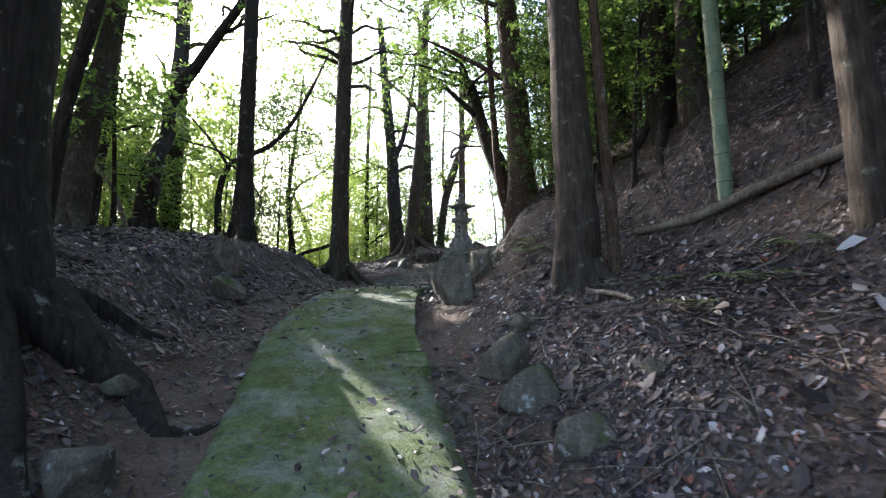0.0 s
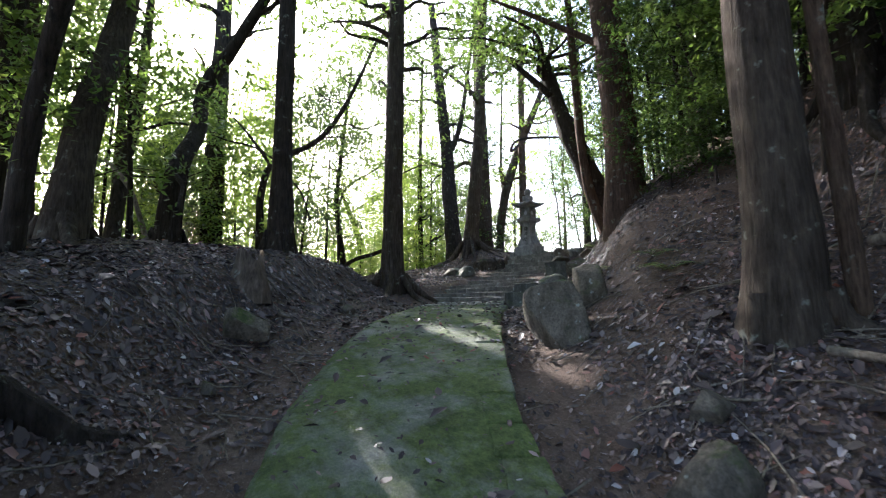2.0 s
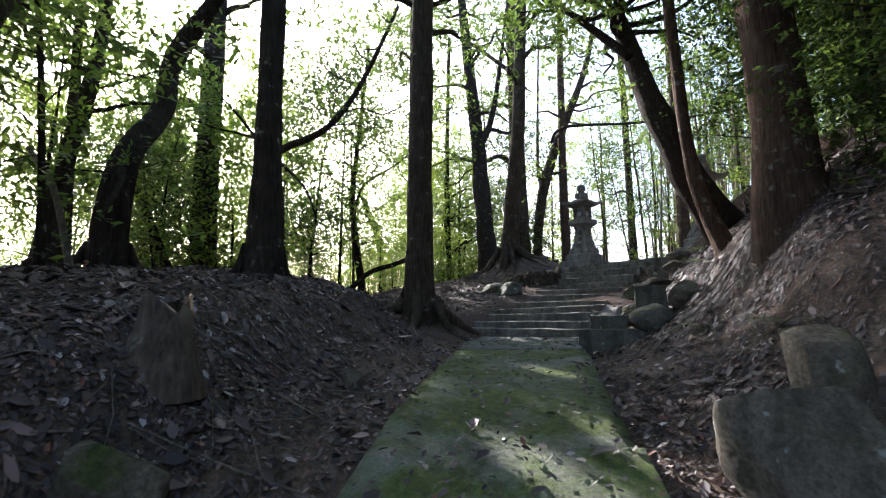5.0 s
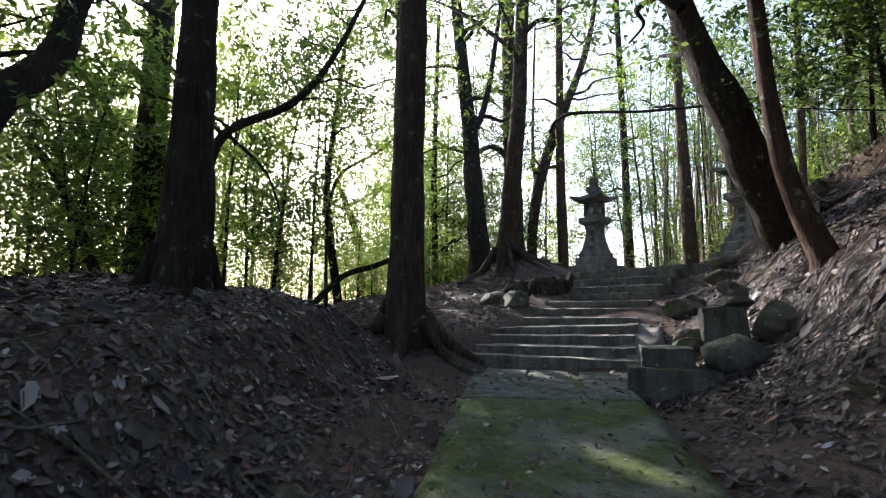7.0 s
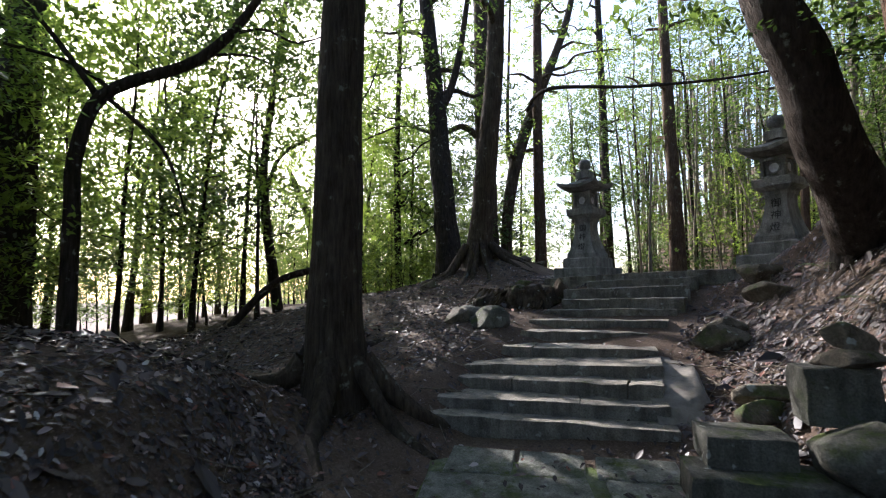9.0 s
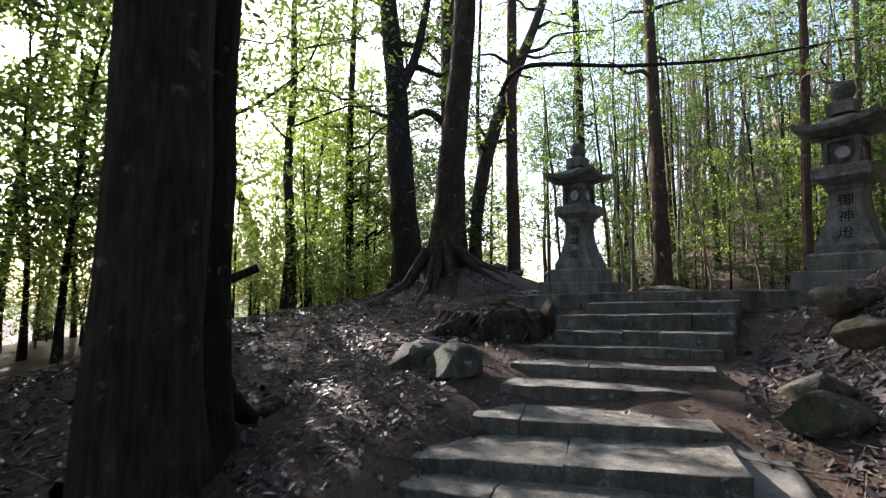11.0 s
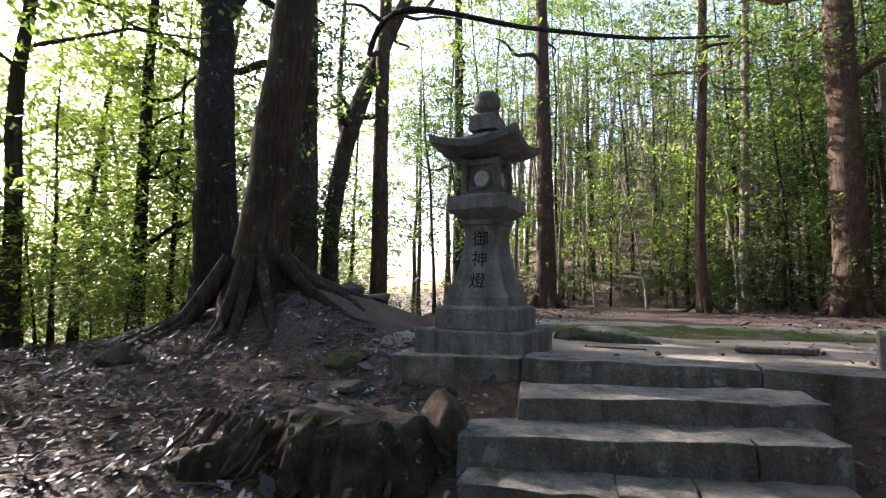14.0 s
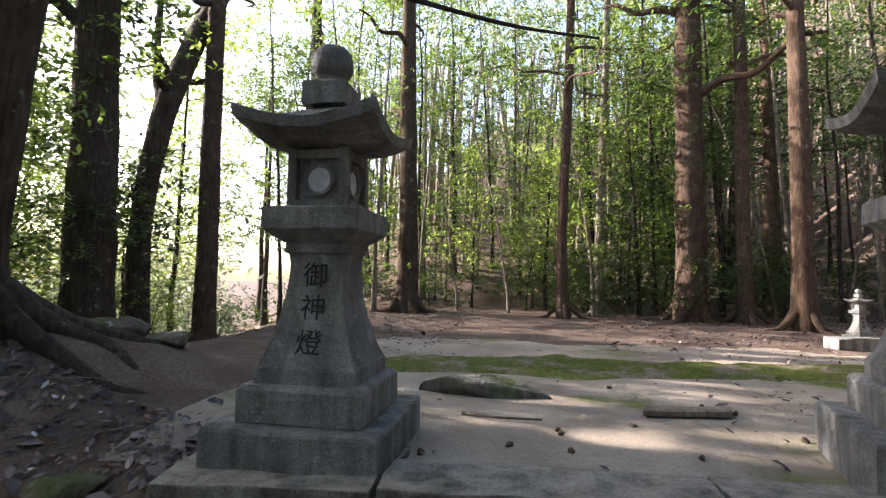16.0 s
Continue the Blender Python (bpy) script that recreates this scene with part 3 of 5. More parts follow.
def open_gaps():
    """Leave out the leaves that would fill the gaps."""
    for ob in [o for o in scene.objects if o.type == "MESH" and o.name.split(".")[0] in ("crown", "frond")]:
        me = ob.data
        top = ob.parent
        m = np.array(top.matrix_world @ Matrix.Translation(ob.location) @ Matrix.Diagonal((*ob.scale, 1)))
        co = np.empty(len(me.vertices) * 3)
        me.vertices.foreach_get("co", co)
        co = co.reshape(-1, 3)
        if len(co) % 4:
            continue
        mid = co.reshape(-1, 4, 3).mean(1) @ m[:3, :3].T + m[:3, 3]
        cut = in_gap(mid)
        if not cut.any():
            continue
        keep = co.reshape(-1, 4, 3)[~cut].reshape(-1, 3)
        ob.data = quads("crown", keep.tolist(), np.arange(len(keep)).reshape(-1, 4).tolist(), me.materials[0])


# ---- trees ----


def tube(bm, pts, radii, sides, seed=0, wobble=0.0, cap=True):
    rings = []
    pts = [Vector(p) for p in pts]
    prev = None
    for k, p in enumerate(pts):
        t = (pts[min(k + 1, len(pts) - 1)] - pts[max(k - 1, 0)]).normalized()
        ref = prev if prev else (Vector((1, 0, 0)) if abs(t.x) < 0.9 else Vector((0, 1, 0)))
        u = (ref - t * ref.dot(t)).normalized()
        prev = u
        v = t.cross(u)
        ring = []
        for i in range(sides):
            a = i * 2 * math.pi / sides
            d = u * math.cos(a) + v * math.sin(a)
            r = radii[k] * (1 + wobble * noise.noise(p * 1.3 + d * 0.9 + Vector((seed, 0, 0))))
            ring.append(bm.verts.new(p + d * r))
        rings.append(ring)
    for a, b in zip(rings, rings[1:]):
        for i in range(sides):
            bm.faces.new((a[i], a[(i + 1) % sides], b[(i + 1) % sides], b[i]))
    if cap:
        bm.faces.new(rings[-1])


def bend(points, n):
    """A smooth line of n points through the given ones."""
    P = [Vector(p) for p in points]
    out = []
    for k in range(n):
        s = k / (n - 1) * (len(P) - 1)
        i = min(int(s), len(P) - 2)
        f = s - i
        p0, p1, p2, p3 = P[max(i - 1, 0)], P[i], P[i + 1], P[min(i + 2, len(P) - 1)]
        out.append(0.5 * (2 * p1 + (p2 - p0) * f + (2 * p0 - 5 * p1 + 4 * p2 - p3) * f * f + (3 * p1 - p0 - 3 * p2 + p3) * f ** 3))
    return out


def leaf_cloud(centres, per, spread, size, rng, flat=0.5):
    """Verts and faces of many small pointed leaves round the centres."""
    n = len(centres) * per
    g = 9
    m = -(-n // g)
    # twigs first, then the leaves along each twig
    tw = np.repeat(np.array(centres), per, axis=0)[::g][:m] + rng.normal(0, 1, (m, 3)) * np.array([spread, spread, spread * flat]) * 1.15
    td = rng.normal(0, 1, (m, 3)) * np.array([1, 1, 0.45])
    td /= np.linalg.norm(td, axis=1)[:, None]
    c = np.repeat(tw, g, axis=0)[:n] + np.repeat(td, g, axis=0)[:n] * rng.uniform(-1.7, 1.7, (n, 1)) * size + rng.normal(0, 0.32, (n, 3)) * size
    a = rng.uniform(0, 2 * math.pi, n)
    tilt = rng.normal(0, 0.5, n)
    roll = rng.normal(0, 0.6, n)
    L = size * rng.uniform(0.6, 1.25, n)
    W = L * rng.uniform(0.36, 0.5, n)
    f = np.stack([np.cos(a) * np.cos(tilt), np.sin(a) * np.cos(tilt), np.sin(tilt) - 0.25], 1)
    f /= np.linalg.norm(f, axis=1)[:, None]
    s = np.stack([-np.sin(a), np.cos(a), np.sin(roll)], 1)
    s /= np.linalg.norm(s, axis=1)[:, None]
    v = np.stack([c - f * L[:, None] / 2, c + s * W[:, None] / 2, c + f * L[:, None] / 2, c - s * W[:, None] / 2], 1).reshape(-1, 3)
    return v, np.arange(n * 4).reshape(-1, 4)


def branch_set(rng, base_h, top_h, reach, count, droop=0.2):
    """Limbs that leave an upright trunk: lists of points."""
    out = []
    for k in range(count):
        h = base_h + (top_h - base_h) * (k + rng.random() * 0.8) / count
        a = rng.random() * 2 * math.pi
        ln = reach * (0.5 + 0.6 * rng.random()) * (1.1 - 0.5 * (h - base_h) / max(0.1, top_h - base_h))
        p = [Vector((0, 0, h))]
        for s in range(1, 5):
            f = s / 4
            p.append(Vector((math.cos(a) * ln * f, math.sin(a) * ln * f, h + ln * (0.45 * f - droop * f * f))) + Vector((rng.uniform(-1, 1), rng.uniform(-1, 1), rng.uniform(-1, 1))) * 0.09 * ln)
        out.append(p)
    return out


def tree_kind(name, seed, height, radius, base_h, reach, limbs, per, leaf_size, leaf_mat, bark, lean=0.3, flare=1.7, conifer=False):
    """Trunk and crown meshes of one kind of tree, with its foot at the origin."""
    rng, nrng = random.Random(seed), np.random.default_rng(seed)
    bm = bmesh.new()
    ax, ay = rng.uniform(-lean, lean), rng.uniform(-lean, lean)
    spine = [Vector((ax * (h / height) ** 1.5 + 0.06 * noise.noise((h * 0.4, seed, 0)) * h ** 0.5, ay * (h / height) ** 1.5 + 0.06 * noise.noise((h * 0.4, 0, seed)) * h ** 0.5, h)) for h in np.linspace(0, height, 16)]
    spine[0].z = -0.4
    rad = [radius * (1 - 0.8 * k / 15) * (flare if k == 0 else (1.25 if k == 1 else 1)) for k in range(16)]
    tube(bm, spine, rad, 8, seed, 0.18)
    centres = []
    for p in branch_set(rng, base_h, height, reach, limbs, 0.5 if conifer else 0.15):
        off = spine[min(15, int((p[0].z + 0.4) / (height + 0.4) * 15))]
        p = [q + Vector((off.x, off.y, 0)) for q in p]
        pts = bend(p, 7)
        r0 = radius * 0.28 * (1.1 - 0.6 * p[0].z / height)
        tube(bm, pts[::2], [r0, r0 * 0.7, r0 * 0.45, r0 * 0.15], 4, seed, cap=False)
        for q in pts[2:]:
            centres.append(tuple(q + Vector((rng.uniform(-0.3, 0.3), rng.uniform(-0.3, 0.3), rng.uniform(-0.1, 0.3)))))
            centres.append(tuple(q + Vector((rng.uniform(-0.6, 0.6), rng.uniform(-0.6, 0.6), rng.uniform(-0.25, 0.4)))))
    trunk = mesh_of(bm, name + "_trunk", bark, True)
    v, f = leaf_cloud(centres, per, 0.3, leaf_size, nrng, 0.55)
    crown = bpy.data.meshes.new(name + "_crown")
    crown.from_pydata(v.tolist(), [], f.tolist())
    crown.materials.append(leaf_mat)
    return trunk, crown


def plant_tree(kind, x, y, turn, scale, label, category="tree", group="", z=None, name="tree"):
    t = thing(name, label, category, group, pose(x, y, ground_z(x, y) if z is None else z, 0, 0, turn))
    for nm, me in zip(("trunk", "crown"), kind):
        ob = new(nm, me)
        ob.parent = t
        ob.scale = (scale, scale, scale)
    return t


KINDS = [
    tree_kind("slim_a", 11, 11.0, 0.11, 3.0, 2.6, 17, 21, 0.18, LEAF, BARK),
    tree_kind("slim_b", 12, 9.5, 0.085, 2.2, 2.3, 16, 21, 0.17, LEAF_BRIGHT, BARK_DARK, 0.8),
    tree_kind("slim_c", 13, 12.5, 0.14, 4.0, 3.0, 18, 21, 0.19, LEAF, BARK),
    tree_kind("slim_d", 14, 8.0, 0.07, 1.4, 2.3, 16, 24, 0.155, LEAF_DARK, BARK_DARK, 1.2),
    tree_kind("bright", 15, 9.0, 0.09, 1.6, 2.6, 17, 21, 0.17, LEAF_BRIGHT, BARK, 0.7),
]
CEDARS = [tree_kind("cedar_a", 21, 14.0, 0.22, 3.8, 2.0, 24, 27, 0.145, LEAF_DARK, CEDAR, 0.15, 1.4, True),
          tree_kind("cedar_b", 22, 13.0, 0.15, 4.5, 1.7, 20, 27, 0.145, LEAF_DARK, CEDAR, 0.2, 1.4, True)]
# Pale dead-wood bark on two kinds puts sunlight on the stems into colour.
SAPLINGS = [tree_kind("sapling_a", 51, 9.0, 0.05, 3.5, 1.6, 7, 8, 0.13, LEAF, DEADWOOD, 1.2), tree_kind("sapling_b", 52, 8.0, 0.04, 2.5, 1.5, 7, 8, 0.13, LEAF_DARK, DEADWOOD, 1.6), tree_kind("sapling_c", 53, 10.0, 0.06, 5.0, 1.6, 7, 8, 0.13, LEAF, BARK_DARK, 0.8)]
SHADE_CANOPY = tree_kind("canopy", 41, 12.0, 0.16, 5.0, 4.2, 18, 24, 0.19, LEAF, BARK, 0.5)
UNDER = [tree_kind("under_a", 42, 6.5, 0.05, 1.2, 2.4, 17, 28, 0.14, LEAF, BARK_DARK, 0.9),
         tree_kind("under_b", 43, 7.5, 0.06, 1.6, 2.6, 17, 28, 0.14, LEAF_DARK, BARK_DARK, 1.0),
         tree_kind("under_c", 44, 6.0, 0.045, 1.0, 2.2, 16, 27, 0.135, LEAF_BRIGHT, BARK_DARK, 0.9)]
SHRUBS = [tree_kind("shrub_a", 31, 2.2, 0.025, 0.3, 1.1, 12, 20, 0.11, LEAF_BRIGHT, BARK_DARK, 0.4),
          tree_kind("shrub_b", 32, 3.2, 0.03, 0.5, 1.3, 14, 20, 0.12, LEAF, BARK_DARK, 0.6),
          tree_kind("shrub_c", 33, 1.5, 0.02, 0.15, 1.0, 10, 20, 0.11, LEAF_DARK, BARK_DARK, 0.4)]


def named_tree(points, radii, bark, label, limbs=(), crown=2, roots=0, seed=1, sides=16, leaf=LEAF, per=18, leaf_size=0.148, root_len=1.2, auto=9, from_h=5.5, root_r=0.3):
    """One tree seen well: a trunk through the points (first at its foot), limbs as (points, radius), leaves round the limbs' outer ends."""
    foot = Vector(points[0])
    foot.z = min(foot.z, ground_z(foot.x, foot.y) + 0.03)
    points = [tuple(foot), *points[1:]]
    rng, nrng = random.Random(seed), np.random.default_rng(seed)
    t = thing("tree", label, "tree", "", Matrix.Translation(foot))
    bm = bmesh.new()
    pts = bend([Vector(p) - foot for p in points], 6 * len(points))
    n = len(pts)
    rr = list(np.interp(np.linspace(0, 1, n), np.linspace(0, 1, len(radii)), radii))
    low = min(ground_z(foot.x + math.cos(k) * rr[0] * 1.3, foot.y + math.sin(k) * rr[0] * 1.3) for k in range(6)) - foot.z
    pts.insert(0, pts[0] + Vector((0, 0, min(0.0, low) - 0.45)))
    rr.insert(0, rr[0] * 1.12)
    tube(bm, pts, rr, sides, seed, 0.16)
    part("trunk", bm, bark, t, smooth=True)
    for k in range(roots):
        a = k * 2 * math.pi / roots + rng.uniform(-0.3, 0.3)
        ln = root_len * rng.uniform(0.6, 1.2)
        rp, rz = [], []
        r0 = rr[1] * root_r * rng.uniform(0.75, 1.2)
        for i in range(9):
            f = i / 8
            aa = a + 0.5 * noise.noise((f * 2, k, seed)) * f
            d = rr[1] * 0.72 + ln * f
            x, y = foot.x + math.cos(aa) * d, foot.y + math.sin(aa) * d
            z = ground_z(x, y) + 0.03 * (1 - f) - 0.06 * f
            z = z + (max(0, foot.z + 0.42 - z)) * max(0, 1 - f * 3.2) ** 1.5
            rp.append(Vector((x, y, z)) - foot)
            rz.append(r0 * (1 - 0.8 * f) * (1.15 if i == 0 else 1))
        bm = bmesh.new()
        tube(bm, rp, rz, 8, k, 0.25)
        part("root", bm, bark, t, smooth=True)
    centres = []
    limbs = list(limbs)
    top = Vector(points[-1])
    for p in branch_set(rng, from_h, max(from_h + 1, top.z - foot.z), 2.6, auto):
        j = min(n, int(np.argmin([abs(q.z - p[0].z) for q in pts])))
        limbs.append(([foot + q - p[0] + pts[j] for q in p], rr[j] * 0.4))
    for lp, r in limbs:
        lp = bend([Vector(p) - foot for p in lp], 5 * len(lp))
        bm = bmesh.new()
        m = len(lp)
        tube(bm, lp, [r * (1 - 0.75 * i / (m - 1)) for i in range(m)], 9, seed + 1, 0.2)
        part("limb", bm, bark, t, smooth=True)
        if crown:
            for q in lp[int(m * 0.5)::3]:
                for _ in range(crown):
                    centres.append(tuple(q + Vector((rng.gauss(0, 0.5), rng.gauss(0, 0.5), rng.gauss(0.1, 0.35)))))
    if centres:
        v, f = leaf_cloud(centres, per, 0.22, leaf_size, nrng, 0.6)
        ob = new("crown", quads("crown", v.tolist(), f.tolist(), leaf))
        ob.parent = t
    return t

# trees that stand near the way
named_tree([(0.72, -6.1, -1.3), (0.74, -6.1, 0.2), (0.76, -6.05, 3.0), (0.85, -6.0, 7.0), (0.95, -5.9, 11.0)], [0.36, 0.235, 0.205, 0.18, 0.14], BARK,
           "tall grey-brown evergreen tree on the bank beside the stairs", limbs=[([(0.8, -6.0, 6.5), (1.2, -6.9, 8.0), (1.6, -7.6, 9.0)], 0.08), ([(0.8, -6.0, 7.0), (-0.6, -5.2, 8.2), (-1.8, -4.8, 9.0)], 0.08)], crown=3, roots=6, seed=2, auto=15)
named_tree([(-0.26, -5.44, -1.0), (-0.24, -5.44, 0.5), (-0.2, -5.4, 4.0), (-0.1, -5.3, 11.0)], [0.27, 0.195, 0.18, 0.12], BARK_DARK, "straight evergreen close behind another on the bank", roots=4, seed=41, auto=12)
named_tree([(1.2, -9.05, -0.6), (1.17, -9.03, 0.8), (1.12, -9.0, 3.2), (1.05, -8.9, 12.0)], [0.28, 0.195, 0.17, 0.12], BARK_DARK, "slim dark evergreen tree on the leaf-strewn bank", crown=3, roots=4, root_len=0.5, seed=3, auto=13)
named_tree([(0.06, -10.7, -0.35), (0.0, -10.6, 0.9), (-0.9, -10.0, 2.2), (-1.3, -9.8, 3.3), (-0.9, -9.2, 4.6), (0.3, -8.4, 6.8), (0.9, -7.9, 10.0)], [0.26, 0.19, 0.17, 0.16, 0.13, 0.1, 0.07], BARK_DARK,
           "crooked dark tree that bends over the bank", limbs=[([(0.0, -10.6, 0.9), (0.9, -10.7, 0.5), (1.5, -10.9, 0.0)], 0.06)], roots=4, seed=4)
named_tree([(-2.68, -0.05, 0.4), (-2.63, -0.03, 1.1), (-2.47, 0.0, 2.6), (-2.25, 0.1, 5.0), (-1.9, 0.2, 11.0)], [0.42, 0.27, 0.25, 0.21, 0.14], BARK, "big evergreen with bare spreading roots beside the lantern",
           limbs=[([(-2.4, 0, 6.5), (-3.6, -0.6, 7.8), (-4.6, -1.0, 8.6)], 0.08)], crown=3, roots=17, seed=5, sides=20, root_len=1.45, root_r=0.19)
named_tree([(-4.83, 1.18, -0.1), (-5.0, 1.3, 1.2), (-5.5, 1.55, 3.6), (-6.05, 1.95, 5.6), (-7.3, 2.2, 13.5)], [0.42, 0.33, 0.3, 0.27, 0.16], BARK_DARK, "thick dark forked tree behind the rooted one",
           limbs=[([(-5.95, 1.9, 5.3), (-5.65, 2.5, 7.0), (-5.1, 3.1, 12.5)], 0.17)], crown=4, roots=5, seed=6)
named_tree([(-6.29, 4.64, -0.7), (-6.3, 4.65, 2.0), (-6.35, 4.6, 6.0), (-6.4, 4.5, 14.0)], [0.48, 0.37, 0.33, 0.2], BARK, "stout straight tree at the court's edge", roots=5, seed=7)
named_tree([(-6.5, 6.0, -0.9), (-6.5, 6.0, 2.0), (-6.2, 6.3, 4.7), (-5.65, 7.2, 7.5), (-5.0, 8.2, 10.5), (-4.6, 8.8, 14.0)], [0.27, 0.2, 0.24, 0.19, 0.13, 0.08], BARK, "brown tree that leans away above a knotted fork",
           limbs=[([(-6.3, 6.2, 4.4), (-6.75, 6.5, 6.0), (-6.6, 6.7, 12.0)], 0.12)], crown=4, roots=4, seed=8, leaf=LEAF_BRIGHT)
named_tree([(-5.44, 6.62, -0.7), (-5.44, 6.62, 2.2), (-5.5, 6.7, 6.0), (-5.2, 6.6, 14.0)], [0.27, 0.2, 0.18, 0.12], CEDAR, "straight reddish cedar at the court's edge", roots=4, seed=9)
named_tree([(-2.19, 10.9, -0.1), (-2.19, 10.9, 2.7), (-2.25, 10.9, 7.0), (-2.3, 10.9, 13.0)], [0.37, 0.25, 0.22, 0.14], CEDAR, "tall straight cedar with a flared foot", roots=5, seed=10)
named_tree([(2.03, 9.86, -0.1), (2.0, 9.86, 2.0), (2.2, 9.9, 7.0), (2.3, 9.9, 12.0)], [0.19, 0.12, 0.11, 0.07], CEDAR, "thin straight cedar behind the court", roots=4, seed=11)
named_tree([(3.05, 11.5, -0.1), (3.1, 11.5, 2.0), (3.3, 11.5, 7.0), (3.45, 11.5, 12.0)], [0.18, 0.12, 0.1, 0.07], DEADWOOD, "thin pale-barked trunk behind the court", roots=3, seed=12)
named_tree([(5.02, 10.1, -0.1), (5.05, 10.1, 2.0), (5.05, 10.1, 7.0), (5.05, 10.1, 13.0)], [0.44, 0.34, 0.3, 0.2], CEDAR, "big cedar with peeling bark lit by the sun", roots=6, seed=13)
named_tree([(6.15, 9.9, -0.1), (6.15, 9.9, 2.0), (6.15, 9.9, 12.0)], [0.24, 0.17, 0.1], CEDAR, "cedar behind the court in the shade", roots=4, seed=14)
named_tree([(6.6, 8.27, -0.1), (6.6, 8.27, 2.0), (6.6, 8.3, 13.0)], [0.27, 0.19, 0.12], CEDAR, "tall cedar at the far side of the court", roots=4, seed=15)
named_tree([(-6.81, 14.64, -0.3), (-6.81, 14.64, 6.0), (-6.9, 14.6, 18.0)], [0.3, 0.2, 0.14], BARK_DARK, "slim dark trunk in the wood", seed=16)
named_tree([(9.1, -8.86, -2.05), (9.12, -8.84, -1.1), (9.05, -8.75, 1.4), (8.9, -8.6, 4.0), (8.8, -8.4, 9.0)], [0.33, 0.245, 0.2, 0.185, 0.13], BARK, "smooth grey-brown trunk on the hillside by the path", roots=3, seed=17, root_len=0.35)
named_tree([(9.5, -8.7, -1.1), (9.42, -8.65, 0.5), (9.3, -8.6, 4.0), (9.2, -8.5, 8.0)], [0.07, 0.06, 0.055, 0.04], CEDAR, "thin reddish stem beside a thicker trunk", seed=18)
named_tree([(6.78, -13.88, -2.5), (6.76, -13.86, -1.0), (6.7, -13.85, 2.0), (6.7, -13.85, 8.0)], [0.66, 0.47, 0.42, 0.35], BARK_DARK, "massive dark trunk with thick surface roots beside the path", roots=7, seed=19, sides=22, root_len=1.8)
named_tree([(6.29, -5.6, 0.0), (6.27, -5.58, 0.9), (6.17, -5.55, 2.5), (5.9, -5.4, 5.0), (5.5, -5.2, 10.0)], [0.36, 0.27, 0.25, 0.22, 0.14], SHADED_RED_BARK, "thick shaggy reddish trunk on the steep hillside", seed=20, limbs=[([(6.0, -5.5, 2.8), (5.0, -6.0, 3.6), (4.4, -6.6, 4.0)], 0.07), ([(5.9, -5.4, 4.6), (4.9, -6.0, 5.2), (4.0, -6.6, 5.4)], 0.07)], crown=4, leaf=LEAF)
named_tree([(5.05, -3.95, -0.1), (4.85, -4.1, 0.4), (4.75, -4.2, 1.1), (4.68, -4.25, 2.4), (4.5, -4.3, 7.0)], [0.15, 0.105, 0.095, 0.085, 0.06], SHADED_RED_BARK, "slim young tree rooted in the hillside", seed=22)
named_tree([(4.35, -1.9, 0.2), (4.22, -2.4, 0.7), (4.1, -2.8, 1.15), (4.0, -3.15, 1.85), (3.75, -3.4, 2.7), (3.3, -3.5, 4.4)], [0.4, 0.31, 0.28, 0.25, 0.2, 0.13], BARK_DARK, "gnarled dark trunk that arches over the stairs from the hillside",
           limbs=[([(4.1, -3.25, 1.9), (3.6, -2.8, 2.9), (2.6, -2.0, 3.6)], 0.1), ([(3.7, -3.8, 3.2), (2.9, -4.2, 4.2), (2.4, -4.6, 4.7)], 0.09), ([(3.6, -3.85, 3.6), (4.0, -4.6, 4.2), (3.7, -5.4, 4.5)], 0.07)], crown=5, roots=3, root_r=0.22, root_len=0.6, seed=23, from_h=3.4)
named_tree([(9.42, -6.1, 0.7), (9.3, -6.1, 2.0), (9.2, -6.1, 11.0)], [0.3, 0.22, 0.15], BARK_DARK, "dark trunk high on the hillside", roots=4, seed=24)
named_tree([(11.8, -8.9, -1.35), (11.75, -8.9, 0.2), (11.5, -8.8, 10.0)], [0.19, 0.14, 0.1], BARK, "grey trunk on the hillside", seed=25)

named_tree([(-6.5, -7.94, -0.6), (-6.5, -7.94, 2.4), (-6.45, -7.9, 6.0), (-6.4, -7.8, 12.0)], [0.4, 0.32, 0.29, 0.2], BARK_DARK, "dark straight trunk behind the bank", roots=3, seed=26)
named_tree([(2.2, -12.4, -0.9), (1.9, -12.2, 1.0), (1.0, -11.7, 3.6), (0.6, -11.4, 9.0)], [0.3, 0.21, 0.19, 0.13], BARK, "leaning grey trunk on the bank", roots=3, seed=27)
named_tree([(3.4, -12.9, -1.0), (3.6, -12.8, 0.6), (4.2, -12.5, 3.2), (4.6, -12.3, 7.0)], [0.13, 0.1, 0.09, 0.06], BARK_DARK, "thin leaning stem on the bank", seed=28)
named_tree([(0.9, -13.2, -0.6), (0.9, -13.1, 1.5), (0.8, -13.0, 8.0)], [0.2, 0.15, 0.1], BARK_DARK, "dark stem on the bank", seed=29, from_h=3.2)
named_tree([(-1.2, -11.4, -0.5), (-1.7, -11.2, 1.0), (-2.6, -10.8, 3.6), (-3.0, -10.6, 7.0)], [0.17, 0.13, 0.12, 0.07], BARK_DARK, "dark leaning stem on the bank", seed=30, from_h=3.0)
named_tree([(-0.6, -13.0, -0.6), (-0.7, -12.9, 2.0), (-0.6, -12.7, 9.0)], [0.2, 0.15, 0.1], BARK, "straight stem on the bank", seed=31, from_h=3.5)
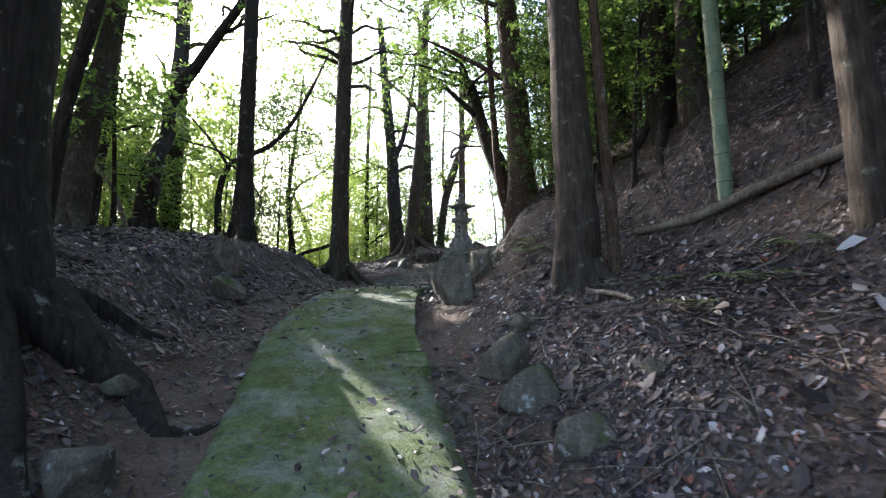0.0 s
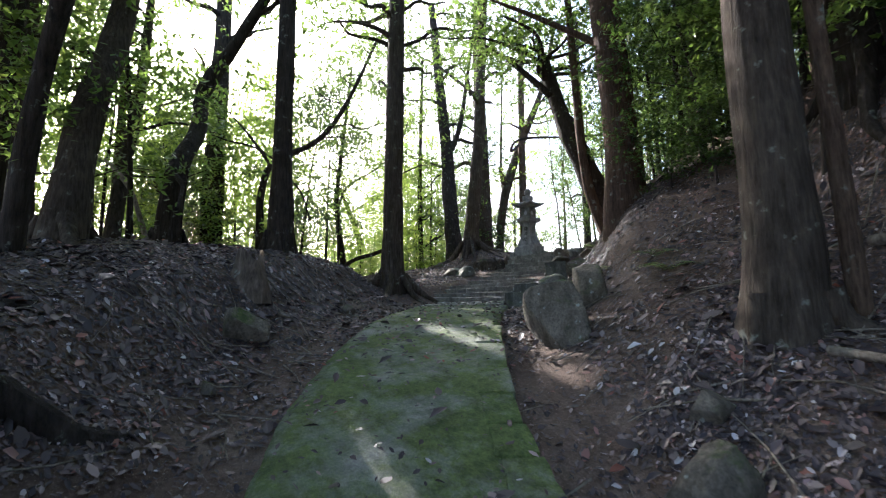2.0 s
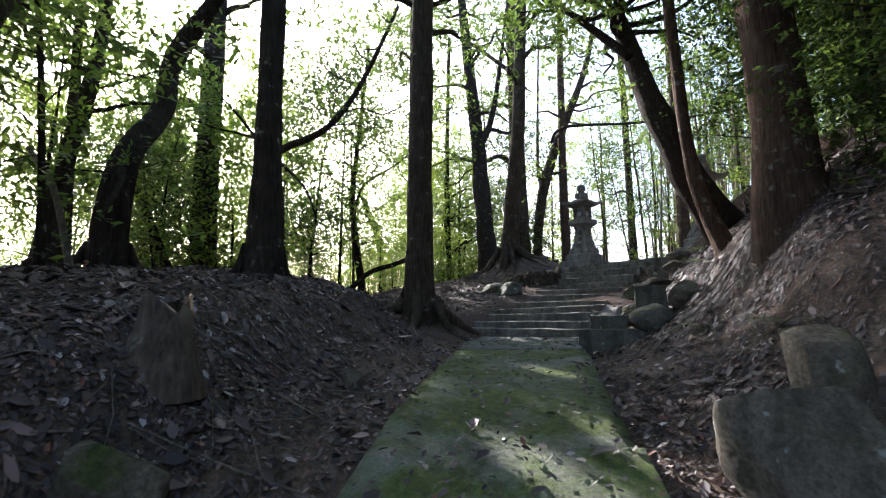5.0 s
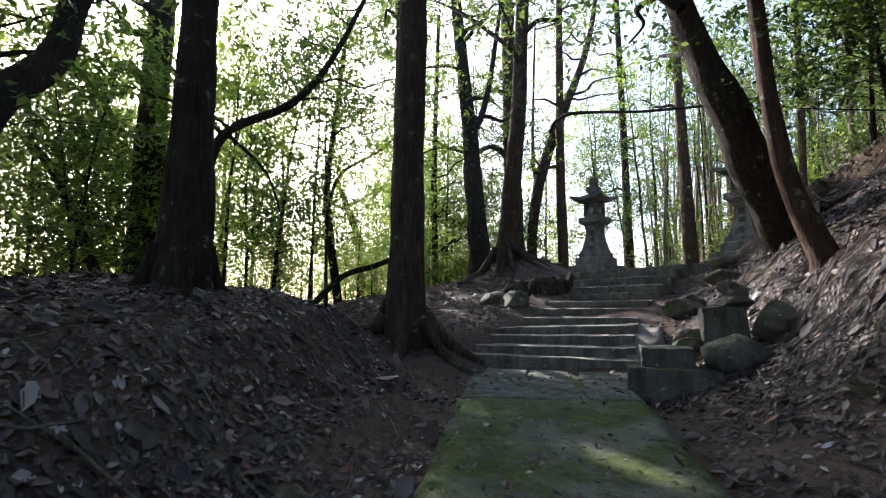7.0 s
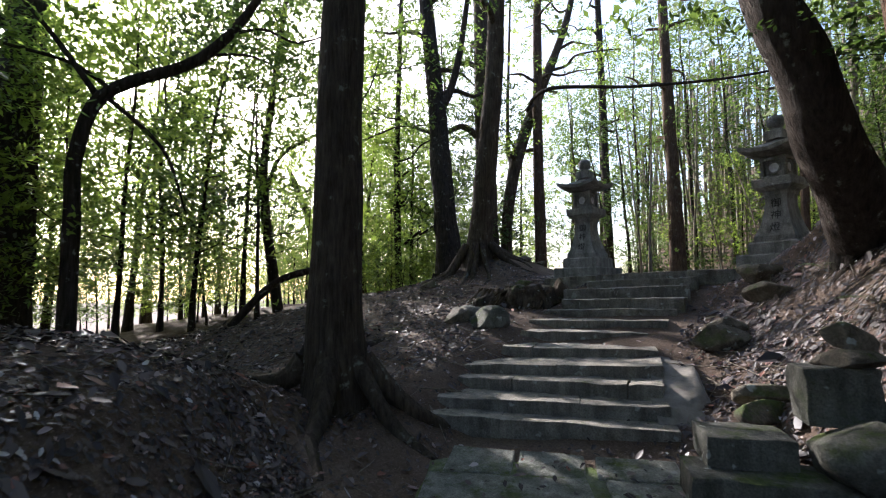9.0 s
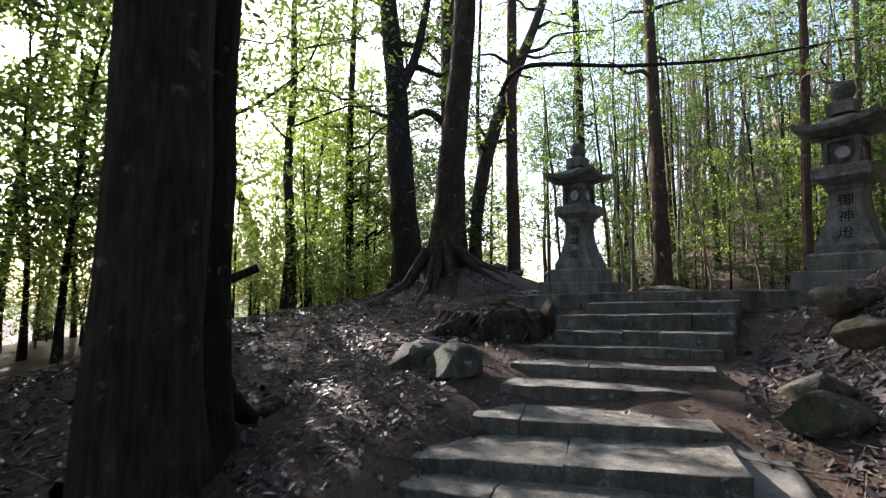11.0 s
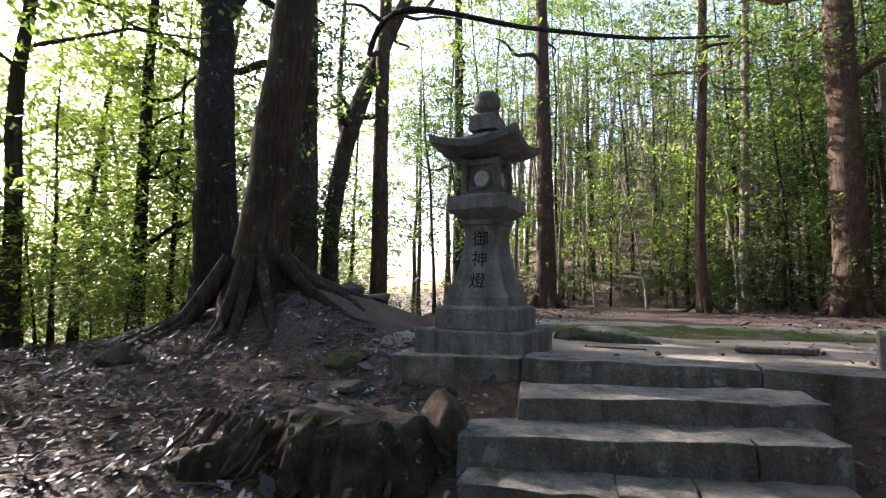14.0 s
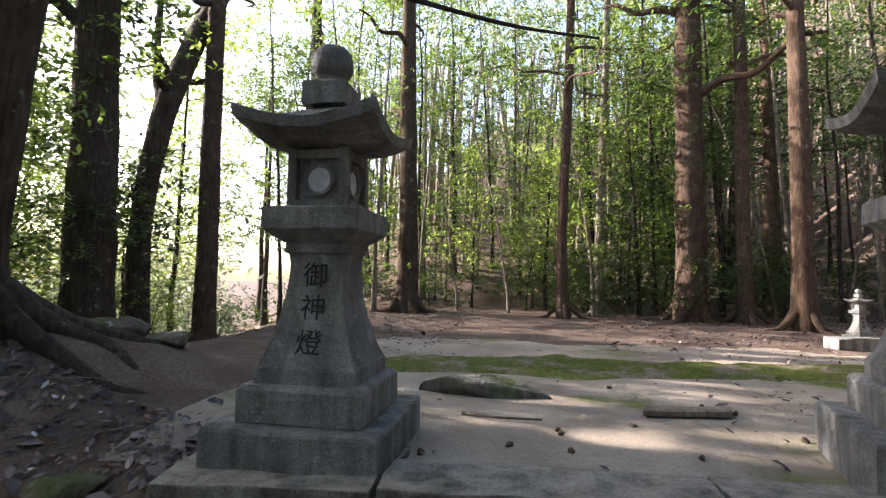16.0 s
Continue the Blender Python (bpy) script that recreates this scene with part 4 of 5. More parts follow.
named_tree([(-14.6, 5.2, -3.5), (-14.6, 5.0, 3.5), (-14.3, 4.4, 5.5), (-13.5, 1.55, 3.9), (-11.2, -1.0, 3.45), (-10.3, -2.1, 3.8)], [0.12, 0.1, 0.08, 0.06, 0.05, 0.03], BARK_DARK, "thin tree with a long drooping bare bough", seed=32, auto=0, crown=0)
named_tree([(-3.65, -7.5, -0.6), (-3.68, -7.5, 0.8), (-3.66, -7.5, 1.7), (-3.55, -7.2, 2.65), (-3.25, -6.0, 3.5), (-2.9, -5.2, 4.8), (-2.4, -4.4, 7.0)], [0.13, 0.1, 0.095, 0.09, 0.08, 0.06, 0.04], BARK_DARK, "small dark tree that arches over the bank", seed=33, auto=7, from_h=3.6, crown=4,
           limbs=[([(-3.6, -7.3, 2.6), (-4.0, -7.9, 3.6), (-4.6, -8.6, 4.6)], 0.05), ([(-3.55, -7.2, 2.6), (-3.3, -6.5, 1.9), (-3.2, -6.2, 1.0)], 0.04)])
named_tree([(-6.2, -3.1, -0.9), (-6.3, -3.5, 1.9), (-6.31, -3.5, 3.1), (-6.28, -3.3, 5.0), (-6.2, -3.0, 8.0)], [0.13, 0.1, 0.09, 0.07, 0.05], BARK_DARK, "slim forked tree on the slope", seed=34, from_h=4.5, auto=15, crown=3,
           limbs=[([(-6.3, -3.5, 1.9), (-6.67, -2.91, 3.2), (-6.27, -1.77, 4.1), (-5.85, -0.92, 5.1), (-5.66, -0.61, 6.2)], 0.06)])
named_tree([(-12.0, 1.3, -1.8), (-12.06, 1.19, 1.81), (-12.3, 0.63, 3.7), (-12.5, 0.3, 4.6)], [0.2, 0.16, 0.13, 0.05], BARK_DARK, "broken snag leaning in the clearing", seed=35, auto=0, crown=0)
named_tree([(-8.07, 2.1, -1.0), (-8.1, 2.05, 4.6), (-8.0, 2.2, 11.0)], [0.14, 0.1, 0.07], BARK_DARK, "slim leafy trunk on the slope", seed=36, from_h=2.2, auto=14, leaf=LEAF_BRIGHT)
named_tree([(-5.5, -8.4, -0.4), (-5.66, -9.5, 1.5), (-5.7, -10.2, 2.5)], [0.11, 0.09, 0.06], BARK, "leaning dead stem behind the bank", seed=37, auto=0, crown=0)
# woods round about
rng = random.Random(77)


def scatter_trees(n, x0, x1, y0, y1, kinds, label, group, gap, scale=(0.8, 1.2), keep=None, name="tree", category="tree"):
    placed = []
    tries = 0
    while len(placed) < n and tries < n * 40:
        tries += 1
        x, y = rng.uniform(x0, x1), rng.uniform(y0, y1)
        if keep and not keep(x, y):
            continue
        if any((x - a) ** 2 + (y - b) ** 2 < gap * gap for a, b in placed):
            continue
        g = ground_z(x, y)
        if in_gap(np.array([(x, y, g + h) for h in np.arange(0.2, 8, 0.25)]), -0.08).any():
            continue
        placed.append((x, y))
        plant_tree(rng.choice(kinds), x, y, rng.uniform(0, 360), rng.uniform(*scale), label, category, group, name=name)


def clearing(x, y):
    """The open gap in the trees on the sunny side."""
    a = math.degrees(math.atan2(-(x - 2.8), y + 6.03))
    return 62 < a < 74 and x < -3.5


scatter_trees(13, -12, 13, 12.5, 21, [KINDS[0], KINDS[2], KINDS[2], KINDS[1]], "slim evergreen tree in the wood behind the court", "woodland behind the court", 1.5)
scatter_trees(80, -6, 13, 9.8, 19, SAPLINGS, "slender bare stem in the wood behind the court", "stems behind the court", 0.45, (0.8, 1.3))
scatter_trees(4, 5, 15, 11.5, 20, CEDARS, "straight cedar in the wood behind the court", "cedars behind the court", 2.0)
scatter_trees(16, -19, -6, -9, 10, [KINDS[1], KINDS[4], KINDS[0], KINDS[4]], "slim leafy tree on the slope below the bank", "trees below the bank", 1.9, keep=lambda x, y: (x < -9 or y > 4) and not clearing(x, y))
scatter_trees(9, -9, 6, -19, -11, [KINDS[0], KINDS[1], KINDS[3], KINDS[0]], "slim dark tree on the bank", "trees on the bank", 1.2, keep=lambda x, y: y < -0.95 * x - 10.5 and (x - 6.9) ** 2 + (y + 13.7) ** 2 > 5)
scatter_trees(8, 6.5, 18, -9, 6, [KINDS[0], KINDS[2], KINDS[3], KINDS[3]], "evergreen tree on the steep hillside", "trees on the hillside", 1.5, keep=lambda x, y: y > -0.9 * x + 3.0 and y < 0.8 * x - 5)
scatter_trees(26, -11, 11, 9.5, 15, [SHRUBS[2], SHRUBS[1], SHRUBS[2]], "dark leafy shrub under the trees", "undergrowth behind the court", 0.9, (0.6, 1.2), name="shrub", category="shrub")
scatter_trees(58, -15, -5, -10, 10, [SHRUBS[0], SHRUBS[1], SHRUBS[0]], "bright leafy shrub below the bank", "undergrowth below the bank", 0.8, (0.6, 1.1), keep=lambda x, y: x < -6.4, name="shrub", category="shrub")
scatter_trees(8, 6, 11, -7, -1, [SHRUBS[1], SHRUBS[2]], "dark evergreen shrub on the hillside", "undergrowth on the hillside", 0.9, (0.8, 1.4), keep=lambda x, y: y > -0.9 * x + 0.9, name="shrub", category="shrub")
scatter_trees(19, -11, -4.4, -11.5, -3.5, [UNDER[0], UNDER[2], UNDER[1]], "leafy understorey tree behind the bank", "understorey behind the bank", 1.1, keep=lambda x, y: y < -0.6 * x - 5.4 and not clearing(x, y))
scatter_trees(7, -12, -7.5, -1, 9, UNDER, "leafy understorey tree below the court", "understorey below the court", 1.4, keep=lambda x, y: not clearing(x, y))
scatter_trees(8, -4, 5, -15, -10.5, [UNDER[0], UNDER[2]], "leafy understorey tree on the bank", "understorey on the bank", 1.2, keep=lambda x, y: y < -0.9 * x - 10.0)
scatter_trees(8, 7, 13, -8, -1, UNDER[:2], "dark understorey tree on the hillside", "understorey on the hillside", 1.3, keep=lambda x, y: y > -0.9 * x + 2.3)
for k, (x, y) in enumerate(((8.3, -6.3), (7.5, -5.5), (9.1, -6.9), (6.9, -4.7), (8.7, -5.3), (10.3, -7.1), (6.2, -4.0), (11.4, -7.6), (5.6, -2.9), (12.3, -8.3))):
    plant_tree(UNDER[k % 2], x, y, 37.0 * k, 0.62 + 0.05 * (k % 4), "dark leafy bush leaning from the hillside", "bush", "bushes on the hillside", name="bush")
# Mostly out of view; added to block open sky above and behind the path.
for x, y in ((12.4, -11.2), (14.0, -13.0), (15.5, -15.5), (12.6, -9.0), (9.9, -6.5), (8.0, -4.4), (6.6, -3.2), (10.5, -17.5), (13.5, -19.5), (16.5, -19.0), (4.8, -15.0), (7.5, -1.0), (14.0, -6.0)):
    plant_tree(SHADE_CANOPY, x, y, rng.uniform(0, 360), rng.uniform(0.9, 1.15), "tall evergreen tree arching over the path, added to shade the ground", "tree", "canopy trees over the path")

scatter_trees(10, -6.5, 9, 10.5, 16, [UNDER[0], UNDER[2], UNDER[1]], "leafy understorey tree behind the court", "understorey behind the court", 1.3, (0.7, 1.1))
scatter_trees(9, -20, -12.5, -3, 4, [UNDER[2]], "bright leafy young tree in the clearing", "young trees in the clearing", 1.3, (0.5, 0.75))
for k, (x, y) in enumerate(((5.7, -3.6), (6.3, -2.6), (5.5, -1.7), (6.1, -0.7), (6.9, -1.7), (7.4, -3.4), (8.2, -2.2), (5.1, -0.3))):
    plant_tree(UNDER[1 - k % 2], x, y, 71.0 * k, 0.6 + 0.06 * (k % 4), "dark leafy bush leaning from the hillside", "bush", "bushes on the hillside", name="bush")
# Added on the sun's line so that the second lantern stands in shade.
for k, (x, y) in enumerate(((-8.6, 3.1), (-10.6, 3.5), (-7.2, 3.4))):
    plant_tree(KINDS[(1, 4, 0)[k]], x, y, 50.0 * k, 0.9, "slim leafy tree below the court's edge", "tree", "trees below the court")

for k, (x, y) in enumerate(((-5.2, -9.2), (-8.3, -8.8), (-9.6, -7.0), (-11.0, -9.0))):
    plant_tree(UNDER[(0, 2, 0, 1)[k % 4]], x, y, 63.0 * k, 0.85 + 0.06 * (k % 3), "leafy understorey tree behind the bank", "tree", "understorey behind the bank")

scatter_trees(4, -17, -8.5, 4.0, 9, [KINDS[4], KINDS[1]], "bright leafy tree below the court", "trees below the court", 1.6, (0.8, 1.1))

# Crowns added across the sun's path to keep the hillside darker.
for k, (x, y) in enumerate(((-7.3, -0.4), (-15.5, -3.4), (-16.5, 1.8))):
    plant_tree(KINDS[(2, 0, 4)[k]], x, y, 47.0 * k, 1.0, "tall thin-crowned tree at the edge of the clearing", "tree", "trees round the clearing")

for k, (x, y) in enumerate(((-8.2, -3.3), (-8.9, -2.1), (-9.9, -3.5), (-9.6, -0.9), (-8.0, -1.4))):
    plant_tree(UNDER[2], x, y, 57.0 * k, 0.6 + 0.05 * (k % 3), "bright leafy bush at the edge of the clearing", "bush", "bushes at the clearing", name="bush")

# far wooded slope


def far_woods():
    nr = np.random.default_rng(5)
    n = 1050
    x, y = nr.uniform(-26, 30, n), nr.uniform(24, 48, n)
    z = land(x, y) + nr.uniform(0.3, 19.0, n)
    keep = x > -0.55 * y + 4
    c = np.stack([x, y, z], 1)[keep]
    # lower wood on the sunny side, up to the edge of the clearing
    x3, y3 = nr.uniform(-48, -10, 1500), nr.uniform(6, 46, 1500)
    bear = np.degrees(np.arctan2(5 - x3, y3 + 9))
    z3 = np.clip(land(x3, y3), -7, 20) + nr.uniform(0.2, 10.0, 1500) * np.clip((60 - bear) / 6, 0.25, 1)
    c = np.concatenate([c, np.stack([x3, y3, z3], 1)[(bear < 60) & (bear > 34)]])
    x2, y2 = nr.uniform(18, 30, 500), nr.uniform(-14, 22, 500)
    c = np.concatenate([c, np.stack([x2, y2, np.clip(land(x2, y2), -5, 20) + nr.uniform(0, 6, 500)], 1)])
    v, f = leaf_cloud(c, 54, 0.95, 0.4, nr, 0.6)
    ob = new("far_woods", quads("far_woods", v.tolist(), f.tolist(), LEAF_HAZED))
    return tagged(ob, "distant evergreen woods on the slope beyond", "woods", kind="stuff")


far_woods()


def undergrowth():
    nr = np.random.default_rng(15)
    x, y = nr.uniform(-12, 18, 900), nr.uniform(12, 28, 900)
    c = np.stack([x, y, ground_at(x, y) + nr.uniform(0.05, 1.3, 900)], 1)
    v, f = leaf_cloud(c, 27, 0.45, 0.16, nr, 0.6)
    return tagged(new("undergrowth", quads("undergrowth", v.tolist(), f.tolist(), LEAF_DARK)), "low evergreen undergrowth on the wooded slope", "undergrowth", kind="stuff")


undergrowth()


def far_trunks():
    r = random.Random(9)
    bm = bmesh.new()
    k = 0
    while k < 240:
        x, y = r.uniform(-12, 22), r.uniform(20, 36)
        if x < -0.55 * y + 4:
            continue
        k += 1
        z = ground_z(x, y)
        rad, dx, dy = r.uniform(0.05, 0.14), r.uniform(-1.2, 1.2), r.uniform(-1, 1)
        tube(bm, [(x, y, z - 0.3), (x + dx * 0.2, y, z + 3), (x + dx, y + dy, z + 10)], [rad * 1.2, rad, rad * 0.5], 6)
    # The sunlit look of the stems is put into this pale bark.
    ob = new("far_trunks", mesh_of(bm, "far_trunks", DEADWOOD, True))
    return tagged(ob, "bare stems of the distant woods", "woods", kind="stuff")


far_trunks()

# ---- stones, stumps and fallen wood ----
side_channel()


def rock_bm(sx, sy, sz, seed, facets=5, lump=0.22):
    bm = bmesh.new()
    bmesh.ops.create_icosphere(bm, subdivisions=4, radius=1)
    r = random.Random(seed)
    cuts = [(Vector((r.gauss(0, 1), r.gauss(0, 1), r.gauss(0.2, 0.7))).normalized(), r.uniform(0.52, 0.8)) for _ in range(max(2, facets + 5))]
    for v in bm.verts:
        d = v.co.normalized()
        v.co = d * (1.12 + lump * noise.noise(d * 1.2 + Vector((seed, 0, 0))) + 0.1 * noise.noise(d * 3 + Vector((0, seed, 0))))
        for n, h in cuts:
            e = v.co.dot(n) - h
            if e > 0:
                v.co -= n * e * 0.96
        v.co += d * (0.035 * noise.noise(d * 7 + Vector((0, 0, seed))) + 0.018 * noise.noise(d * 17 + Vector((0, seed, 0))))
        v.co = Vector((v.co.x * sx, v.co.y * sy, v.co.z * sz)) * 1.12
    return bm


def rock(x, y, sx, sy, sz, turn, seed, label, sink=0.25, z=None, mat=BOULDER, name="rock", facets=5, group=""):
    ob = new(name, mesh_of(rock_bm(sx, sy, sz, seed, facets), name, mat, True))
    gz = ground_z(x, y) if z is None else z
    ob.matrix_world = pose(x, y, gz + sz * (1 - 2 * sink), 0, 0, turn)
    return tagged(ob, label, "rock", group)


rock(7.08, -8.64, 0.31, 0.37, 0.36, 24, 3, "large brown boulder with a sunlit edge beside the path", 0.2)
rock(6.99, -7.92, 0.22, 0.18, 0.3, 60, 5, "grey boulder lodged in the hillside", 0.15)
rock(9.1, -10.3, 0.26, 0.22, 0.21, 35, 7, "mossy angular rock beside the path", 0.22, facets=7)
rock(9.62, -10.7, 0.25, 0.2, 0.19, 10, 9, "flat-topped rock beside the path", 0.22, facets=7)
rock(10.2, -11.1, 0.24, 0.2, 0.13, 80, 11, "rounded grey stone beside the path", 0.3)
rock(9.27, -11.18, 0.06, 0.05, 0.05, 0, 12, "small pale stone beside the path")
rock(8.9, -9.75, 0.13, 0.1, 0.1, 0, 13, "small mossy stone beside the path")
rock(10.5, -10.5, 0.1, 0.08, 0.07, 0, 14, "small grey stone on the slope")
rock(5.1, -11.15, 0.24, 0.22, 0.18, 30, 15, "brown rock at the foot of the bank", 0.25)
rock(8.45, -13.45, 0.22, 0.18, 0.16, 40, 16, "mossy stone half sunk in the soil", 0.3, facets=7)
rock(7.6, -13.0, 0.16, 0.12, 0.09, 0, 17, "stone among the roots")
rock(6.1, -11.75, 0.09, 0.07, 0.06, 0, 18, "pale stone beside the path")
rock(3.9, -9.2, 0.11, 0.12, 0.1, 0, 19, "stone at the foot of the bank")
rock(-0.28, -3.02, 0.22, 0.18, 0.1, 20, 21, "mossy cracked rock beside the trodden slope", 0.2, facets=-3, mat=PILE_STONE)
rock(0.2, -3.2, 0.26, 0.21, 0.15, -10, 23, "rounded mossy boulder beside the steps", 0.3, facets=-3, mat=PILE_STONE)
rock(-0.35, -3.25, 0.2, 0.2, 0.12, 0, 24, "low stone beside a mossy boulder", 0.3)
rock(-2.9, -1.4, 0.22, 0.16, 0.13, 30, 25, "flat stone on the trodden slope", 0.3)
rock(-0.95, -0.72, 0.17, 0.12, 0.09, 10, 26, "brown stone near the kerb", 0.3)
rock(-0.8, -0.95, 0.2, 0.12, 0.05, 10, 27, "flat mossy stone near the kerb", 0.3)
rock(3.1, -2.7, 0.3, 0.2, 0.14, 25, 28, "dark slabby rock on the bank", 0.2, facets=7)
rock(3.0, -2.35, 0.25, 0.2, 0.12, 55, 29, "dark slabby rock on the bank", 0.1, facets=7)
rock(3.3, -1.8, 0.24, 0.2, 0.14, 5, 30, "mossy rock beside the stairs", 0.2)
rock(3.15, -1.25, 0.22, 0.18, 0.14, 5, 31, "pale rock below the lantern", 0.2)
rock(4.75, -4.5, 0.3, 0.25, 0.16, 15, 32, "dark rock half buried in the slope", 0.4)

# pile of stones by the foot of the stairs
PILE = "stones piled at the foot of the stairs"


def pile_block(a, b, depth, low, high, seed, label):
    a, b = Vector(a), Vector(b)
    u = (b - a).normalized()
    n = Vector((-u.y, u.x)) * depth
    ob = new("stone_block", mesh_of(rough_block(a, b, b + n, a + n, low, (high, high, high, high), seed, 0.02), "stone_block", PILE_STONE))
    return tagged(ob, label, "stone", PILE)


pile_block((3.66, -5.55), (4.42, -5.15), 0.42, -1.85, -1.36, 61, "squared grey stone block at the foot of the pile")
pile_block((3.68, -5.3), (4.12, -5.05), 0.4, -1.36, -1.17, 62, "squared stone block on a larger one")
rock(4.36, -4.86, 0.34, 0.3, 0.2, 20, 63, "large mossy boulder in the stone pile", 0.1, z=-1.4, mat=PILE_STONE, group=PILE)
pile_block((4.14, -4.86), (4.5, -4.66), 0.32, -1.12, -0.75, 64, "upright squared stone on top of the pile")
rock(4.3, -4.62, 0.2, 0.16, 0.06, 10, 65, "thin mossy cap stone", 0.1, z=-0.76, group=PILE)
rock(4.34, -4.58, 0.13, 0.12, 0.1, 50, 68, "small mossy stone on top of the pile", 0.1, z=-0.66, group=PILE)
rock(3.75, -4.2, 0.2, 0.14, 0.09, 70, 66, "dark flat stone leaning in the bank", 0.1, group=PILE)
rock(3.72, -4.0, 0.2, 0.14, 0.1, 30, 67, "dark flat stone in the bank", 0.0, group=PILE)

# edging stones along the path's right-hand side
edging = tagged(new("path_edging"), "flat grey edging stones set along the path", "kerb", kind="structure")
for k, (i, j) in enumerate(((27.2, 29.6), (29.8, 32.4), (32.6, 35.6), (35.8, 38.8), (39.0, 42.5), (42.8, 46.4))):
    def on_way(f, off):
        p = LINE[int(f)] + (LINE[int(f) + 1] - LINE[int(f)]) * (f - int(f))
        t = LINE[int(f) + 1] - LINE[int(f)]
        t = t[:2] / np.linalg.norm(t[:2])
        return (p[0] + t[1] * off, p[1] - t[0] * off), p[2]
    w = 0.845 - 0.012 * (k % 3)
    (a, za), (b, _), (c, zc), (d, _) = on_way(i, 0.56), on_way(i, w), on_way(j, w), on_way(j, 0.58)
    part("edging_stone", rough_block(a, b, c, d, min(za, zc) - 0.2, (za + 0.018, za + 0.015, zc + 0.015, zc + 0.018), 80 + k, 0.01), SLAB, edging)

# flags at the foot of the stairs
flags = tagged(new("paving"), "cracked grey flagstones at the foot of the stairs", "paving", kind="structure")
rr = random.Random(3)
for k in range(3):
    for j in range(3):
        f0, f1 = 63.5 + k * 2.9, 66.25 + k * 2.9
        o0, o1 = -0.8 + j * 0.56 + rr.uniform(-0.06, 0.06), -0.26 + j * 0.56 + rr.uniform(-0.06, 0.06)
        (a, za), (b, _), (c, zc), (d, _) = on_way(f0, o0), on_way(f0, o1), on_way(min(f1, 71.5), o1), on_way(min(f1, 71.5), o0)
        part("flagstone", rough_block(a, b, c, d, min(za, zc) - 0.2, (za + 0.012, za + 0.01, zc + 0.012, zc + 0.014), 120 + 3 * k + j, 0.008, 2), FLAG, flags)


STUMP = bark_material("rotten_wood", (0.06, 0.045, 0.035), (0.2, 0.16, 0.125), 18)


def stump(x, y, r, h, seed, label, spread=1.5, bark=STUMP):
    bm = bmesh.new()
    pts = [(0, 0, -0.25), (0, 0, 0.0), (0.01, 0, h * 0.5), (0.02, 0.01, h)]
    tube(bm, pts, [r * spread, r * 1.25, r, r * 0.92], 26, seed, 0.55)
    rg = random.Random(seed)
    for v in bm.verts:
        if v.co.z > h * 0.9:
            v.co.z += rg.uniform(-0.3, 0.25) * h
    ob = new("stump", mesh_of(bm, "stump", bark, True))
    ob.matrix_world = pose(x, y, ground_z(x, y), 0, 0, seed * 40)
    return tagged(ob, label, "tree stump")


stump(4.2, -10.8, 0.19, 0.34, 2, "dark rotten stump on the bank")
rock(0.38, -1.55, 0.18, 0.2, 0.25, 70, 79, "dark split stump below the kerb", 0.3, mat=STUMP, name="stump", facets=8)


def root_ledge():
    """A low bank of eroded, rooty earth with a mossy top."""
    bm = bmesh.new()
    nu, nv = 60, 26
    rows = []
    for i in range(nu):
        u = i / (nu - 1)
        x, y0 = -0.95 + 1.45 * u, -2.3 + 0.22 * u
        top = (0.14 + 0.3 * min(1, u * 2.2)) * min(1, (1 - u) * 9)
        row = []
        for j in range(nv):
            f = j / (nv - 1)
            if f < 0.5:
                py, pz = y0 + 0.12 * (f / 0.5) ** 2, top * math.sin(f / 0.5 * math.pi / 2) ** 0.7
            else:
                g = (f - 0.5) / 0.5
                py, pz = y0 + 0.12 + 0.75 * g, top * (1 - 0.45 * g * g)
            ridge = 0.05 * noise.noise((u * 13, f * 2.5, 1)) + 0.045 * noise.noise((u * 30, f * 3, 3)) + 0.03 * noise.noise((u * 52, f * 9, 7))
            py += ridge * (1.4 if f < 0.5 else 0.3) + 0.1 * noise.noise((u * 4, 0, 9))
            pz += 0.05 * noise.noise((u * 9, f * 7, 6)) * top * 3
            row.append(bm.verts.new((x, py, ground_z(x, y0) - 0.07 + pz)))
        rows.append(row)
    for a, b in zip(rows, rows[1:]):
        for j in range(nv - 1):
            bm.faces.new((a[j], b[j], b[j + 1], a[j + 1]))
    t = thing("earth_ledge", "eroded rooty earth ledge with a mossy top", "earth bank")
    part("bank", bm, ROOTY, t, smooth=True)
    for k in range(24):
        bm = bmesh.new()
        u = 0.06 + 0.9 * k / 23
        x0, yb = -0.95 + 1.45 * u, -2.3 + 0.22 * u
        pts = []
        for i in range(6):
            f = i / 5
            x = x0 - 0.25 * f * (1 if k % 2 else 0.3) + 0.04 * noise.noise((k, f * 3, 0))
            pts.append((x, yb + 0.14 - 0.2 * f, ground_z(x, yb) + 0.3 * (1 - f) ** 1.2 + 0.0))
        thick = 0.011 + 0.018 * ((k * 7) % 5) / 4
        tube(bm, pts, [thick * (1 - 0.6 * i / 5) for i in range(6)], 7, k, 0.3)
        part("root", bm, STUMP, t, smooth=True)
    return t


ROOTY = stone_material("rooty_earth", (0.035, 0.027, 0.02), (0.15, 0.115, 0.085), 0.06, 20)
root_ledge()
rock(0.85, 1.42, 0.5, 0.18, 0.12, 3, 72, "low pale stone with a mossy top in the court", 0.3, mat=PILE_STONE)

